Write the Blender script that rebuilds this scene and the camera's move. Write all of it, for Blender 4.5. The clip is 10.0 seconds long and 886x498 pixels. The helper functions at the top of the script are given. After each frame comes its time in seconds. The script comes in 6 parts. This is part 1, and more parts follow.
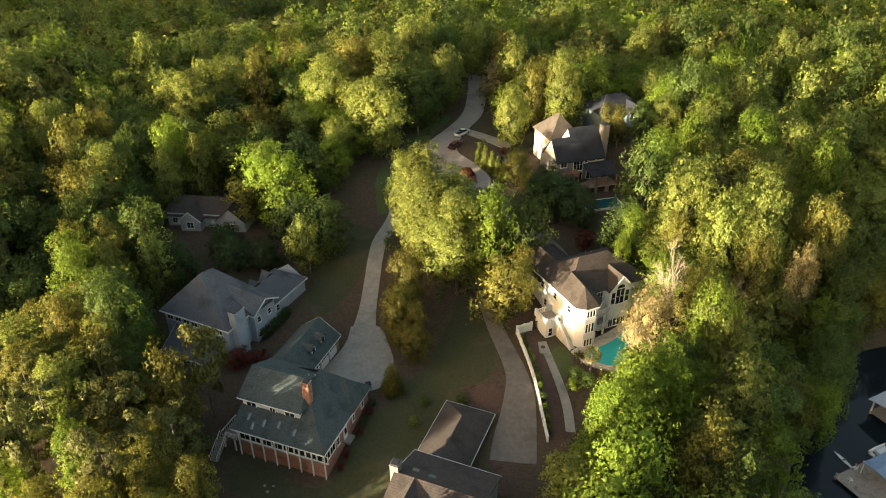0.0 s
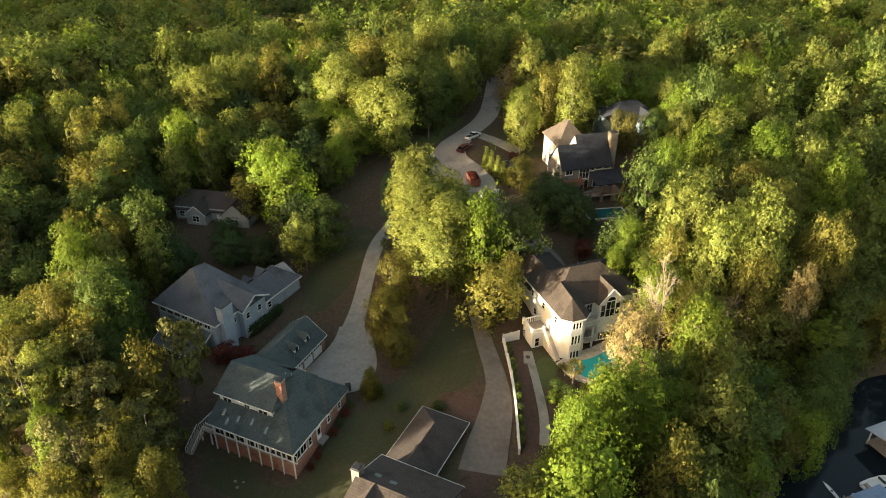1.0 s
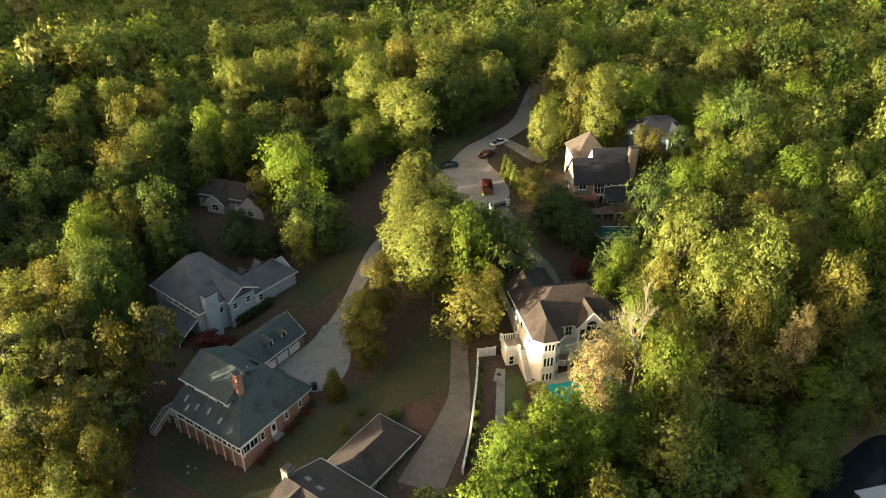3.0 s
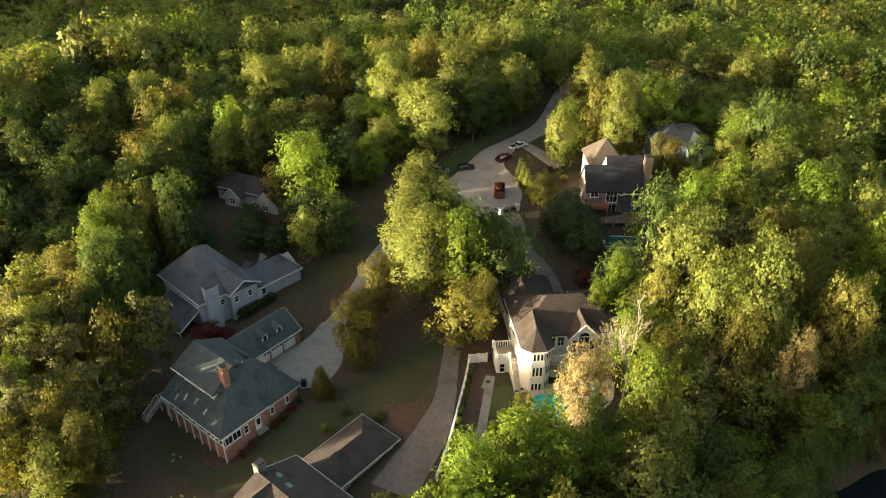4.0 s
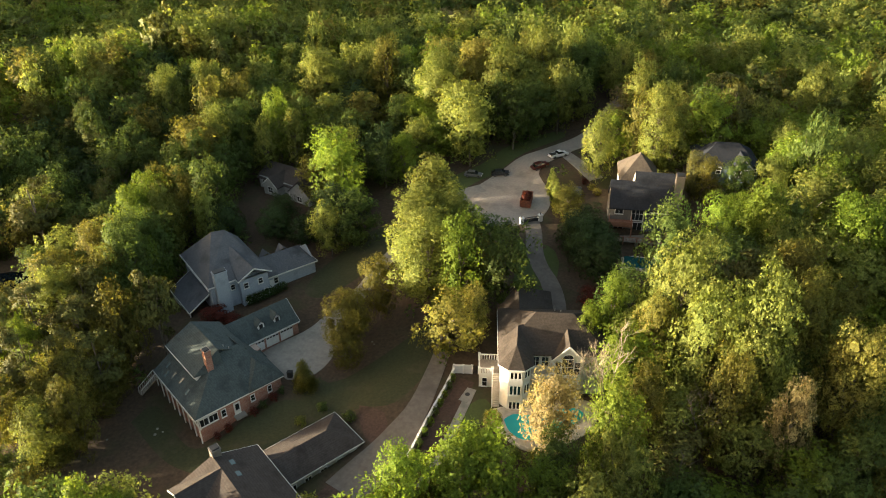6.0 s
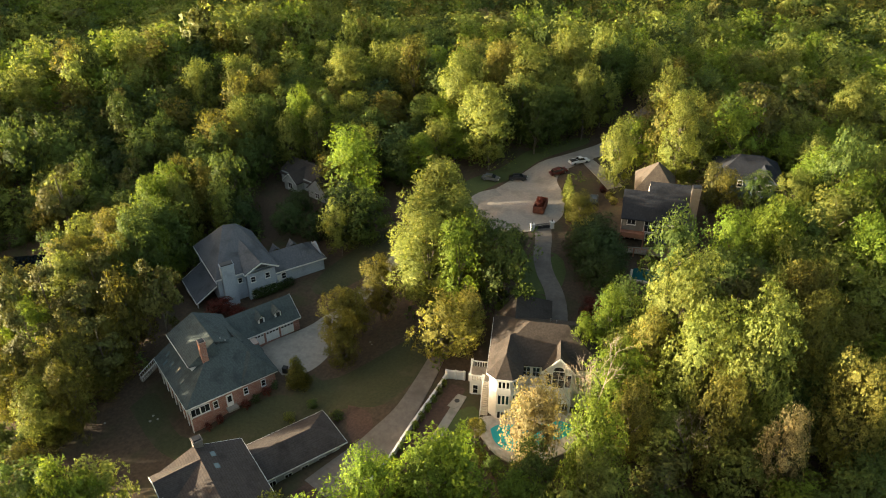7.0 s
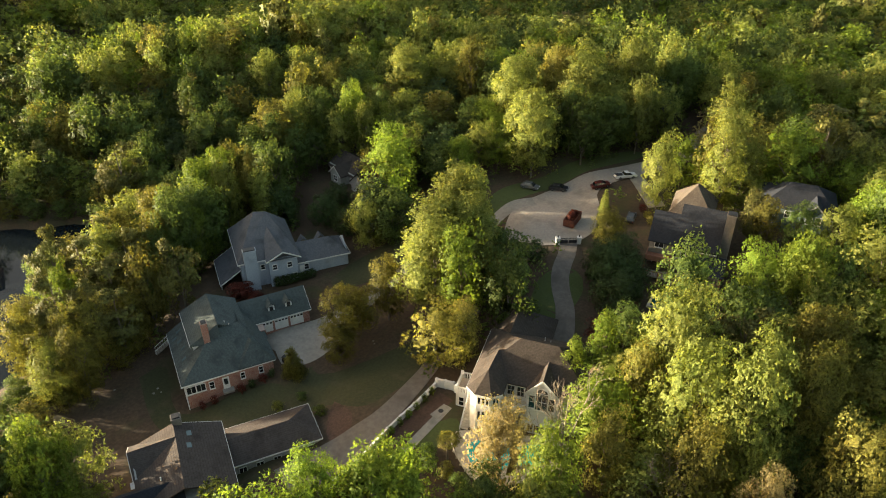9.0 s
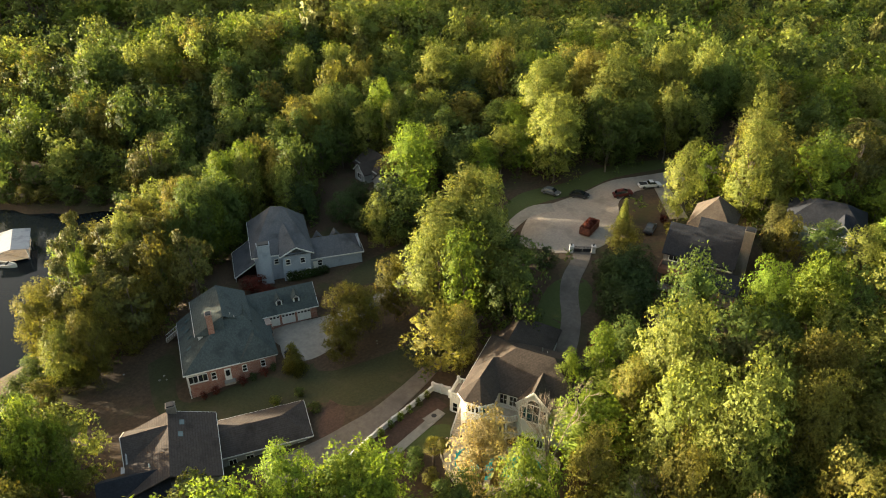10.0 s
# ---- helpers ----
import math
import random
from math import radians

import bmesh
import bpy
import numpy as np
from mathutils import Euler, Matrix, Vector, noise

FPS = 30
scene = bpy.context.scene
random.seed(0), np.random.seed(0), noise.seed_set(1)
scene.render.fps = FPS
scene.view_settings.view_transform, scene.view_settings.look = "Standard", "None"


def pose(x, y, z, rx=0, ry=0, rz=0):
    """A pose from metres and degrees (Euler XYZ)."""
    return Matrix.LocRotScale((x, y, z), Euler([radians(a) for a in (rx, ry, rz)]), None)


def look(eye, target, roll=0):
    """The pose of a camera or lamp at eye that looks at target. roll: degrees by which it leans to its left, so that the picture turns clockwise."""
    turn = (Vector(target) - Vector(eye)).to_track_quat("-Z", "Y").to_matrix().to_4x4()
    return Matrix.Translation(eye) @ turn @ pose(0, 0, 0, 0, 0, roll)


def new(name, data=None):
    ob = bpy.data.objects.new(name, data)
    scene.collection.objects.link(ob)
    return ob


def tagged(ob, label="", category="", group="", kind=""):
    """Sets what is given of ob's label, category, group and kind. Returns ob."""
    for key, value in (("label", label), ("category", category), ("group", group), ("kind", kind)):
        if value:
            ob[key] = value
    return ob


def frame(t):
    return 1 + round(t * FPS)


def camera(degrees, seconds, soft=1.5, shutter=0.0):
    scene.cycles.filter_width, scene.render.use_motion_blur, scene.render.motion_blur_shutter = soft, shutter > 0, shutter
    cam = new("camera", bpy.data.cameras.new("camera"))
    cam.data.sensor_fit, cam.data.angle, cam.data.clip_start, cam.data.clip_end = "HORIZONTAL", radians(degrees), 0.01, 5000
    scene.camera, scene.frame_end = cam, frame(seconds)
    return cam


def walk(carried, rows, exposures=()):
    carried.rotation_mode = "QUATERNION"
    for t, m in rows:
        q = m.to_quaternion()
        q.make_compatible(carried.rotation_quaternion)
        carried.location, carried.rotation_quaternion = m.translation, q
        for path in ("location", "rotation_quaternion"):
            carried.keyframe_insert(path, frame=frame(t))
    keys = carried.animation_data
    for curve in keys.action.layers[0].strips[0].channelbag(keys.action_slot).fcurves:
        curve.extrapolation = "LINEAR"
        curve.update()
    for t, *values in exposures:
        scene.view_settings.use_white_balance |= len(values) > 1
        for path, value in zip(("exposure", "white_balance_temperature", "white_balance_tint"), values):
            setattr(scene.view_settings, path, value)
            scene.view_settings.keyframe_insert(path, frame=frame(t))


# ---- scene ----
cam = camera(64.6, 10.0, soft=1.0)
METRES, EYE, TILT, LEAN, TURN = 100.0, 100.0, -30.5, 0.0, 0.0
ROWS = [
    (0.0, 0.0, 0.0, 0.0, 0.0, 0.0, -0.0),
    (0.5, 0.0518, 0.005, 0.0061, 1.73, -0.06, -1.13),
    (1.0, 0.1042, 0.0119, 0.0127, 3.57, -0.15, -2.32),
    (1.5, 0.1575, 0.0207, 0.0209, 5.47, -0.3, -3.52),
    (2.0, 0.2108, 0.0315, 0.03, 7.42, -0.47, -4.61),
    (2.5, 0.2593, 0.0431, 0.0392, 9.25, -0.67, -5.64),
    (4.0, 0.408, 0.0899, 0.0725, 15.69, -1.66, -9.15),
    (4.5, 0.4551, 0.109, 0.0852, 17.93, -2.09, -10.29),
    (5.0, 0.5002, 0.1295, 0.0984, 20.17, -2.55, -11.41),
    (5.5, 0.5438, 0.1518, 0.1122, 22.43, -3.07, -12.52),
    (7.0, 0.6616, 0.2276, 0.1584, 29.23, -4.83, -15.97),
    (7.5, 0.6965, 0.2546, 0.1749, 31.55, -5.52, -17.08),
    (8.0, 0.7293, 0.2825, 0.1919, 33.91, -6.27, -18.17),
    (8.5, 0.7603, 0.3115, 0.2093, 36.32, -7.09, -19.23),
    (9.0, 0.7888, 0.3411, 0.2272, 38.75, -7.98, -20.24),
    (9.5, 0.8153, 0.3715, 0.2453, 41.2, -8.88, -21.24),
    (10.0, 0.8399, 0.403, 0.2636, 43.69, -9.83, -22.17),
]
walk(cam, [(t, pose(0, 0, EYE, TILT, LEAN, TURN) @ pose(METRES * x, METRES * y, METRES * z, 90 + pitch, roll, yaw)) for t, x, y, z, yaw, pitch, roll in ROWS])

# ---- light ----
SUN_FROM = Vector((-0.86, -0.51, 0.0)).normalized()
SUN_UP = radians(4.7)
sun_dir = Vector((SUN_FROM.x * math.cos(SUN_UP), SUN_FROM.y * math.cos(SUN_UP), math.sin(SUN_UP)))
world = bpy.data.worlds.new("sky")
scene.world = world
world.use_nodes = True
wn = world.node_tree
sky = wn.nodes.new("ShaderNodeTexSky")
sky.sky_type = "NISHITA"
sky.sun_disc = False
sky.sun_elevation = SUN_UP
sky.sun_rotation = math.atan2(SUN_FROM.x, SUN_FROM.y)
sky.dust_density, sky.ozone_density = 4.0, 0.4
wn.links.new(sky.outputs[0], wn.nodes["Background"].inputs[0])
wn.nodes["Background"].inputs[1].default_value = 0.172
lamp = bpy.data.lights.new("sun", "SUN")
lamp.energy, lamp.angle, lamp.color = 7.1, radians(0.6), (1.0, 0.84, 0.58)
sun = new("sun", lamp)
sun.matrix_world = look(sun_dir * 900, (0, 0, 0))
scene.view_settings.exposure = 2.2

# ---- materials ----


def material(name, rough=0.8, metal=0.0):
    m = bpy.data.materials.new(name)
    m.use_nodes = True
    b = m.node_tree.nodes["Principled BSDF"]
    b.inputs["Roughness"].default_value = rough
    b.inputs["Metallic"].default_value = metal
    b.inputs["Specular IOR Level"].default_value = 0.3
    return m, m.node_tree, b


def node(tree, kind, **values):
    n = tree.nodes.new(kind)
    for key, value in values.items():
        n.inputs[key.replace("_", " ")].default_value = value
    return n


def mix(tree, a, b, fac, mode="MIX"):
    n = tree.nodes.new("ShaderNodeMix")
    n.data_type, n.blend_type = "RGBA", mode
    for slot, value in ((0, fac), (6, a), (7, b)):
        if isinstance(value, (int, float, tuple)):
            n.inputs[slot].default_value = value if slot == 0 else (*value[:3], 1)
        else:
            tree.links.new(value, n.inputs[slot])
    return n.outputs[2]


def ramp(tree, fac, lo, hi):
    n = tree.nodes.new("ShaderNodeMapRange")
    n.inputs[1].default_value, n.inputs[2].default_value = lo, hi
    n.clamp = True
    tree.links.new(fac, n.inputs[0])
    return n.outputs[0]


def place(tree, world_space=False):
    if world_space:
        return tree.nodes.new("ShaderNodeNewGeometry").outputs["Position"]
    return tree.nodes.new("ShaderNodeTexCoord").outputs["Object"]


def noise_of(tree, co, scale, detail=4, rough=0.6):
    n = node(tree, "ShaderNodeTexNoise", Scale=scale, Detail=detail, Roughness=rough)
    tree.links.new(co, n.inputs["Vector"])
    return n.outputs[0]


def bumped(tree, b, height, strength, distance):
    n = node(tree, "ShaderNodeBump", Strength=strength, Distance=distance)
    tree.links.new(height, n.inputs["Height"])
    tree.links.new(n.outputs[0], b.inputs["Normal"])


def two_scale(name, dark, light, fine, coarse, rough=0.8, bump=0.3, depth=0.03, stain=None, world_space=True, metal=0.0):
    """A surface with grain at one scale and stains or weathering at another."""
    m, t, b = material(name, rough, metal)
    co = place(t, world_space)
    grain = noise_of(t, co, fine, 5)
    wear = noise_of(t, co, coarse, 3)
    c = mix(t, dark, light, ramp(t, grain, 0.3, 0.7))
    c = mix(t, c, stain or tuple(0.6 * v for v in dark), ramp(t, wear, 0.52, 0.75))
    t.links.new(c, b.inputs["Base Color"])
    bumped(t, b, grain, bump, depth)
    return m


def courses(name, dark, light, period, rough=0.95, joint=0.75, axis=2, patch=0.35):
    """Shingles or lap siding: level courses, uneven tone from piece to piece."""
    m, t, b = material(name, rough)
    b.inputs["Specular IOR Level"].default_value = 0.12
    co = place(t)
    grain = noise_of(t, co, 3.0, 5)
    wear = noise_of(t, co, patch, 3)
    sep = t.nodes.new("ShaderNodeSeparateXYZ")
    t.links.new(co, sep.inputs[0])
    f = t.nodes.new("ShaderNodeMath")
    f.operation = "FRACT"
    d = t.nodes.new("ShaderNodeMath")
    d.operation = "DIVIDE"
    d.inputs[1].default_value = period
    t.links.new(sep.outputs[axis], d.inputs[0])
    t.links.new(d.outputs[0], f.inputs[0])
    c = mix(t, dark, light, ramp(t, grain, 0.3, 0.7))
    c = mix(t, c, tuple(joint * v for v in dark), ramp(t, f.outputs[0], 0.8, 1.0))
    c = mix(t, c, tuple(0.65 * v for v in dark), ramp(t, wear, 0.5, 0.8))
    t.links.new(c, b.inputs["Base Color"])
    bumped(t, b, f.outputs[0], 0.4, 0.03)
    return m


def bricks_of(name, a, c2, mortar):
    m, t, b = material(name, 0.85)
    co = place(t)
    br = t.nodes.new("ShaderNodeTexBrick")
    br.inputs["Color1"].default_value = (*a, 1)
    br.inputs["Color2"].default_value = (*c2, 1)
    br.inputs["Mortar"].default_value = (*mortar, 1)
    br.inputs["Scale"].default_value = 1.0
    br.inputs["Brick Width"].default_value = 0.3
    br.inputs["Row Height"].default_value = 0.1
    br.inputs["Mortar Size"].default_value = 0.01
    sep = t.nodes.new("ShaderNodeSeparateXYZ")
    t.links.new(co, sep.inputs[0])
    add = t.nodes.new("ShaderNodeMath")
    t.links.new(sep.outputs[0], add.inputs[0])
    t.links.new(sep.outputs[1], add.inputs[1])
    com = t.nodes.new("ShaderNodeCombineXYZ")
    t.links.new(add.outputs[0], com.inputs[0])
    t.links.new(sep.outputs[2], com.inputs[1])
    t.links.new(com.outputs[0], br.inputs["Vector"])
    wear = noise_of(t, co, 0.6, 4)
    c = mix(t, br.outputs[0], tuple(0.6 * v for v in a), ramp(t, wear, 0.5, 0.8))
    t.links.new(c, b.inputs["Base Color"])
    bumped(t, b, br.outputs["Fac"], 0.3, -0.02)
    return m


def leaf(name, base, other, glow=0.55, clump=0.16):
    """Foliage: leaf to leaf, clump to clump and tree to tree it varies; light comes through it."""
    m, t, b = material(name, 0.6)
    b.inputs["Specular IOR Level"].default_value = 0.15
    geo = t.nodes.new("ShaderNodeNewGeometry")
    info = t.nodes.new("ShaderNodeObjectInfo")
    big = noise_of(t, geo.outputs["Position"], clump, 2)
    c = mix(t, base, other, ramp(t, big, 0.35, 0.65))
    fine = noise_of(t, geo.outputs["Position"], 2.6, 3, 0.75)
    c = mix(t, c, tuple(0.62 * v for v in base), ramp(t, fine, 0.55, 0.36))
    one = t.nodes.new("ShaderNodeHueSaturation")
    v = t.nodes.new("ShaderNodeMapRange")
    v.inputs[3].default_value, v.inputs[4].default_value = 0.74, 1.26
    t.links.new(geo.outputs["Random Per Island"], v.inputs[0])
    own = t.nodes.new("ShaderNodeAttribute")
    own.attribute_name = "tint"
    tone = t.nodes.new("ShaderNodeMath")  # 0.5 to 1.5 from tree to tree
    t.links.new(own.outputs["Fac"], tone.inputs[0])
    t.links.new(info.outputs["Random"], tone.inputs[1])
    spread = t.nodes.new("ShaderNodeMapRange")
    spread.inputs[1].default_value, spread.inputs[2].default_value = 0.0, 2.0
    spread.inputs[3].default_value, spread.inputs[4].default_value = 0.66, 1.34
    t.links.new(tone.outputs[0], spread.inputs[0])
    value = t.nodes.new("ShaderNodeMath")
    value.operation = "MULTIPLY"
    t.links.new(v.outputs[0], value.inputs[0])
    t.links.new(spread.outputs[0], value.inputs[1])
    h = t.nodes.new("ShaderNodeMapRange")
    h.inputs[3].default_value, h.inputs[4].default_value = 0.491, 0.511
    h.inputs[1].default_value, h.inputs[2].default_value = 0.0, 2.0
    t.links.new(tone.outputs[0], h.inputs[0])
    t.links.new(c, one.inputs["Color"])
    t.links.new(value.outputs[0], one.inputs["Value"])
    t.links.new(h.outputs[0], one.inputs["Hue"])
    t.links.new(one.outputs[0], b.inputs["Base Color"])
    bumped(t, b, noise_of(t, geo.outputs["Position"], 2.2, 3, 0.7), 0.5, 0.25)
    tr = t.nodes.new("ShaderNodeBsdfTranslucent")
    warm = mix(t, one.outputs[0], (1.0, 0.97, 0.56), 1.0, "MULTIPLY")
    t.links.new(warm, tr.inputs["Color"])
    ms = t.nodes.new("ShaderNodeMixShader")
    ms.inputs[0].default_value = glow
    out = t.nodes["Material Output"]
    t.links.new(b.outputs[0], ms.inputs[1])
    t.links.new(tr.outputs[0], ms.inputs[2])
    gap = t.nodes.new("ShaderNodeBsdfTransparent")
    spray = t.nodes.new("ShaderNodeMixShader")  # a spray of leaves is not solid: there are gaps between them
    leaves = noise_of(t, geo.outputs["Position"], 5.5, 2, 0.7)
    t.links.new(ramp(t, leaves, 0.47, 0.41), spray.inputs[0])
    t.links.new(ms.outputs[0], spray.inputs[1])
    t.links.new(gap.outputs[0], spray.inputs[2])
    t.links.new(spray.outputs[0], out.inputs[0])
    return m


LEAF = {
    "spring": leaf("spring_leaf", (0.22, 0.262, 0.06), (0.265, 0.287, 0.072)),
    "bright": leaf("bright_leaf", (0.17, 0.25, 0.033), (0.212, 0.276, 0.038)),
    "green": leaf("green_leaf", (0.104, 0.155, 0.041), (0.137, 0.18, 0.046)),
    "olive": leaf("olive_leaf", (0.165, 0.163, 0.037), (0.2, 0.188, 0.041)),
    "tan": leaf("tan_leaf", (0.24, 0.22, 0.0571), (0.235, 0.235, 0.0504)),
    "blossom": leaf("blossom_leaf", (0.38, 0.31, 0.155), (0.33, 0.28, 0.12)),
    "pine": leaf("pine_needle", (0.12, 0.13, 0.0353), (0.155, 0.145, 0.0403), 0.25),
    "dark": leaf("evergreen_leaf", (0.045, 0.075, 0.0218), (0.06, 0.09, 0.0252), 0.25),
    "red": leaf("red_leaf", (0.13, 0.03, 0.021), (0.09, 0.02, 0.0168), 0.3),
}
BARK = two_scale("bark", (0.07, 0.055, 0.04), (0.17, 0.145, 0.115), 6.0, 1.0)
SOIL = two_scale("leaf_litter", (0.04, 0.028, 0.018), (0.08, 0.054, 0.033), 1.6, 0.12, 0.95, 0.6, 0.1, stain=(0.04, 0.045, 0.018))
LAWN = two_scale("lawn_grass", (0.03, 0.033, 0.014), (0.048, 0.05, 0.021), 2.2, 0.16, 0.95, 0.6, 0.06, stain=(0.078, 0.058, 0.035))
GREENLAWN = two_scale("green_grass", (0.045, 0.06, 0.018), (0.065, 0.082, 0.025), 2.5, 0.2, 0.95, 0.6, 0.05, stain=(0.05, 0.06, 0.02))
MULCH = two_scale("red_mulch", (0.052, 0.031, 0.023), (0.09, 0.053, 0.038), 3.0, 0.4, 0.95, 0.6, 0.06)
CONCRETE = two_scale("concrete", (0.19, 0.175, 0.155), (0.26, 0.24, 0.21), 1.2, 0.25, 0.85, 0.15, 0.02, stain=(0.14, 0.13, 0.115))
ASPHALT = two_scale("old_asphalt", (0.22, 0.195, 0.17), (0.29, 0.255, 0.22), 2.0, 0.2, 0.9, 0.2, 0.02, stain=(0.16, 0.14, 0.12))
TAR = two_scale("dark_asphalt", (0.07, 0.066, 0.06), (0.105, 0.098, 0.09), 2.0, 0.2, 0.9, 0.2, 0.02)
STONE = two_scale("pale_stone", (0.38, 0.34, 0.28), (0.52, 0.47, 0.39), 1.5, 0.4, 0.8, 0.2, 0.02)
FIELDSTONE = two_scale("grey_fieldstone", (0.17, 0.16, 0.14), (0.25, 0.24, 0.21), 1.5, 0.4, 0.85, 0.25, 0.02)
SHINGLE_GREEN = courses("green_grey_shingle", (0.045, 0.057, 0.059), (0.078, 0.094, 0.092), 0.14)
SHINGLE_BLUE = courses("blue_grey_shingle", (0.07, 0.075, 0.086), (0.111, 0.116, 0.127), 0.14)
SHINGLE_BROWN = courses("brown_shingle", (0.038, 0.032, 0.028), (0.066, 0.055, 0.048), 0.14)
SHINGLE_TAN = courses("tan_shingle", (0.062, 0.052, 0.043), (0.098, 0.082, 0.068), 0.14)
TAUPE = courses("taupe_siding", (0.15, 0.135, 0.12), (0.19, 0.172, 0.155), 0.2, 0.6, 0.7)
# darker copy of the concrete: the drives' shade is put into its colour
DRIVE = two_scale("shaded_concrete", (0.105, 0.09, 0.077), (0.15, 0.13, 0.112), 1.2, 0.22, 0.85, 0.15, 0.02, stain=(0.085, 0.074, 0.065))
PALEMETAL = two_scale("pale_roof_metal", (0.29, 0.31, 0.345), (0.35, 0.37, 0.405), 1.5, 0.4, 0.5, 0.1, 0.01)
SHINGLE_GREY = courses("weathered_grey_shingle", (0.046, 0.039, 0.036), (0.074, 0.063, 0.058), 0.14)
SHINGLE_DARK = courses("charcoal_shingle", (0.017, 0.02, 0.027), (0.03, 0.033, 0.041), 0.14)
BRICK = bricks_of("red_brick", (0.27, 0.12, 0.085), (0.215, 0.092, 0.068), (0.33, 0.26, 0.22))
SIDING_BLUE = courses("pale_blue_siding", (0.27, 0.31, 0.36), (0.33, 0.37, 0.42), 0.2, 0.6, 0.7)
SIDING_GREY = courses("grey_siding", (0.27, 0.27, 0.27), (0.33, 0.33, 0.325), 0.2, 0.6, 0.7)
SIDING_TEAL = courses("teal_blue_siding", (0.08, 0.115, 0.135), (0.11, 0.15, 0.17), 0.2, 0.6, 0.7)
STUCCO = two_scale("white_stucco", (0.5, 0.505, 0.5), (0.58, 0.58, 0.57), 2.0, 0.3, 0.85, 0.2, 0.01, stain=(0.47, 0.465, 0.45))
CREAM = two_scale("cream_stucco", (0.46, 0.43, 0.35), (0.54, 0.505, 0.42), 2.0, 0.3, 0.85, 0.2, 0.01)
WHITE = two_scale("white_paint", (0.52, 0.52, 0.505), (0.59, 0.59, 0.575), 3.0, 0.6, 0.5, 0.1, 0.01, stain=(0.46, 0.455, 0.44))
DECKWOOD = two_scale("weathered_deck_wood", (0.20, 0.17, 0.14), (0.30, 0.26, 0.22), 3.0, 0.6, 0.8)
REDWOOD = two_scale("red_brown_wood", (0.20, 0.09, 0.055), (0.28, 0.13, 0.08), 3.0, 0.6, 0.8)
DARKMETAL = two_scale("dark_metal", (0.02, 0.02, 0.022), (0.04, 0.04, 0.042), 4.0, 1.0, 0.45, 0.1, 0.01)
RUST = two_scale("rusty_red_steel", (0.1, 0.034, 0.022), (0.17, 0.06, 0.036), 2.0, 0.6, 0.7)
BLACKTOP = two_scale("black_rubber", (0.012, 0.012, 0.012), (0.03, 0.03, 0.03), 5.0, 1.0, 0.8)


def glass_of(name, tint, rough):
    m, t, b = material(name, rough)
    co = place(t)
    t.links.new(mix(t, tint, tuple(1.6 * v for v in tint), noise_of(t, co, 0.9)), b.inputs["Base Color"])
    b.inputs["Specular IOR Level"].default_value = 0.6
    return m


GLASS = glass_of("dark_window_glass", (0.012, 0.014, 0.016), 0.08)
SKYLIGHT = glass_of("pale_skylight_glass", (0.06, 0.085, 0.09), 0.15)


def water_of(name, deep, rough, scale, strength):
    m, t, b = material(name, rough)
    co = place(t, True)
    t.links.new(mix(t, deep, tuple(1.5 * v for v in deep), noise_of(t, co, 0.05)), b.inputs["Base Color"])
    b.inputs["Specular IOR Level"].default_value = 0.1
    bumped(t, b, noise_of(t, co, scale, 3), strength, 0.05)
    return m


LAKE = water_of("lake_water", (0.007, 0.010, 0.012), 0.07, 0.9, 0.12)
POOL = water_of("pool_water", (0.03, 0.30, 0.31), 0.06, 1.5, 0.15)
POOLDARK = water_of("green_pool_water", (0.012, 0.06, 0.06), 0.06, 1.5, 0.15)

# ---- mesh tools ----


def part(name, bm, mat, parent=None, label=""):
    """A bmesh as one mesh object, under a thing or a part."""
    me = bpy.data.meshes.new(name)
    bmesh.ops.recalc_face_normals(bm, faces=bm.faces)
    bm.to_mesh(me)
    bm.free()
    me.materials.append(mat)
    ob = new(name, me)
    ob.parent = parent
    return tagged(ob, label)


def thing(name, label, category, m=None, group="", kind=""):
    ob = new(name)
    ob.empty_display_size = 0.5
    ob.matrix_world = m or Matrix()
    return tagged(ob, label, category, group, kind)


def box(bm, x0, x1, y0, y1, z0, z1):
    v = [bm.verts.new((x, y, z)) for x in (x0, x1) for y in (y0, y1) for z in (z0, z1)]
    for f in ((0, 1, 3, 2), (4, 6, 7, 5), (0, 4, 5, 1), (2, 3, 7, 6), (0, 2, 6, 4), (1, 5, 7, 3)):
        bm.faces.new([v[i] for i in f])
    return bm


def boxes(*all_boxes):
    bm = bmesh.new()
    for b in all_boxes:
        box(bm, *b)
    return bm


def beam(bm, a, b, w, h=None):
    """A square bar from a to b."""
    a, b = Vector(a), Vector(b)
    d = (b - a).normalized()
    s = d.cross(Vector((0, 0, 1)))
    s = (s if s.length > 0.01 else Vector((1, 0, 0))).normalized() * w / 2
    u = s.cross(d).normalized() * (h or w) / 2
    v = [bm.verts.new(p + i * s + j * u) for p in (a, b) for i, j in ((-1, -1), (1, -1), (1, 1), (-1, 1))]
    for f in ((0, 1, 2, 3), (7, 6, 5, 4), (0, 4, 5, 1), (1, 5, 6, 2), (2, 6, 7, 3), (3, 7, 4, 0)):
        bm.faces.new([v[i] for i in f])
    return bm


def slab(bm, points, t):
    """A sloping polygon with thickness t downwards."""
    top = [bm.verts.new(p) for p in points]
    low = [bm.verts.new((p[0], p[1], p[2] - t)) for p in points]
    bm.faces.new(top)
    bm.faces.new(low[::-1])
    n = len(points)
    for i in range(n):
        bm.faces.new((top[i], low[i], low[(i + 1) % n], top[(i + 1) % n]))
    return bm


def solid(bm, outline, z0, z1):
    return slab(bm, [(x, y, z1) for x, y in outline], z1 - z0)


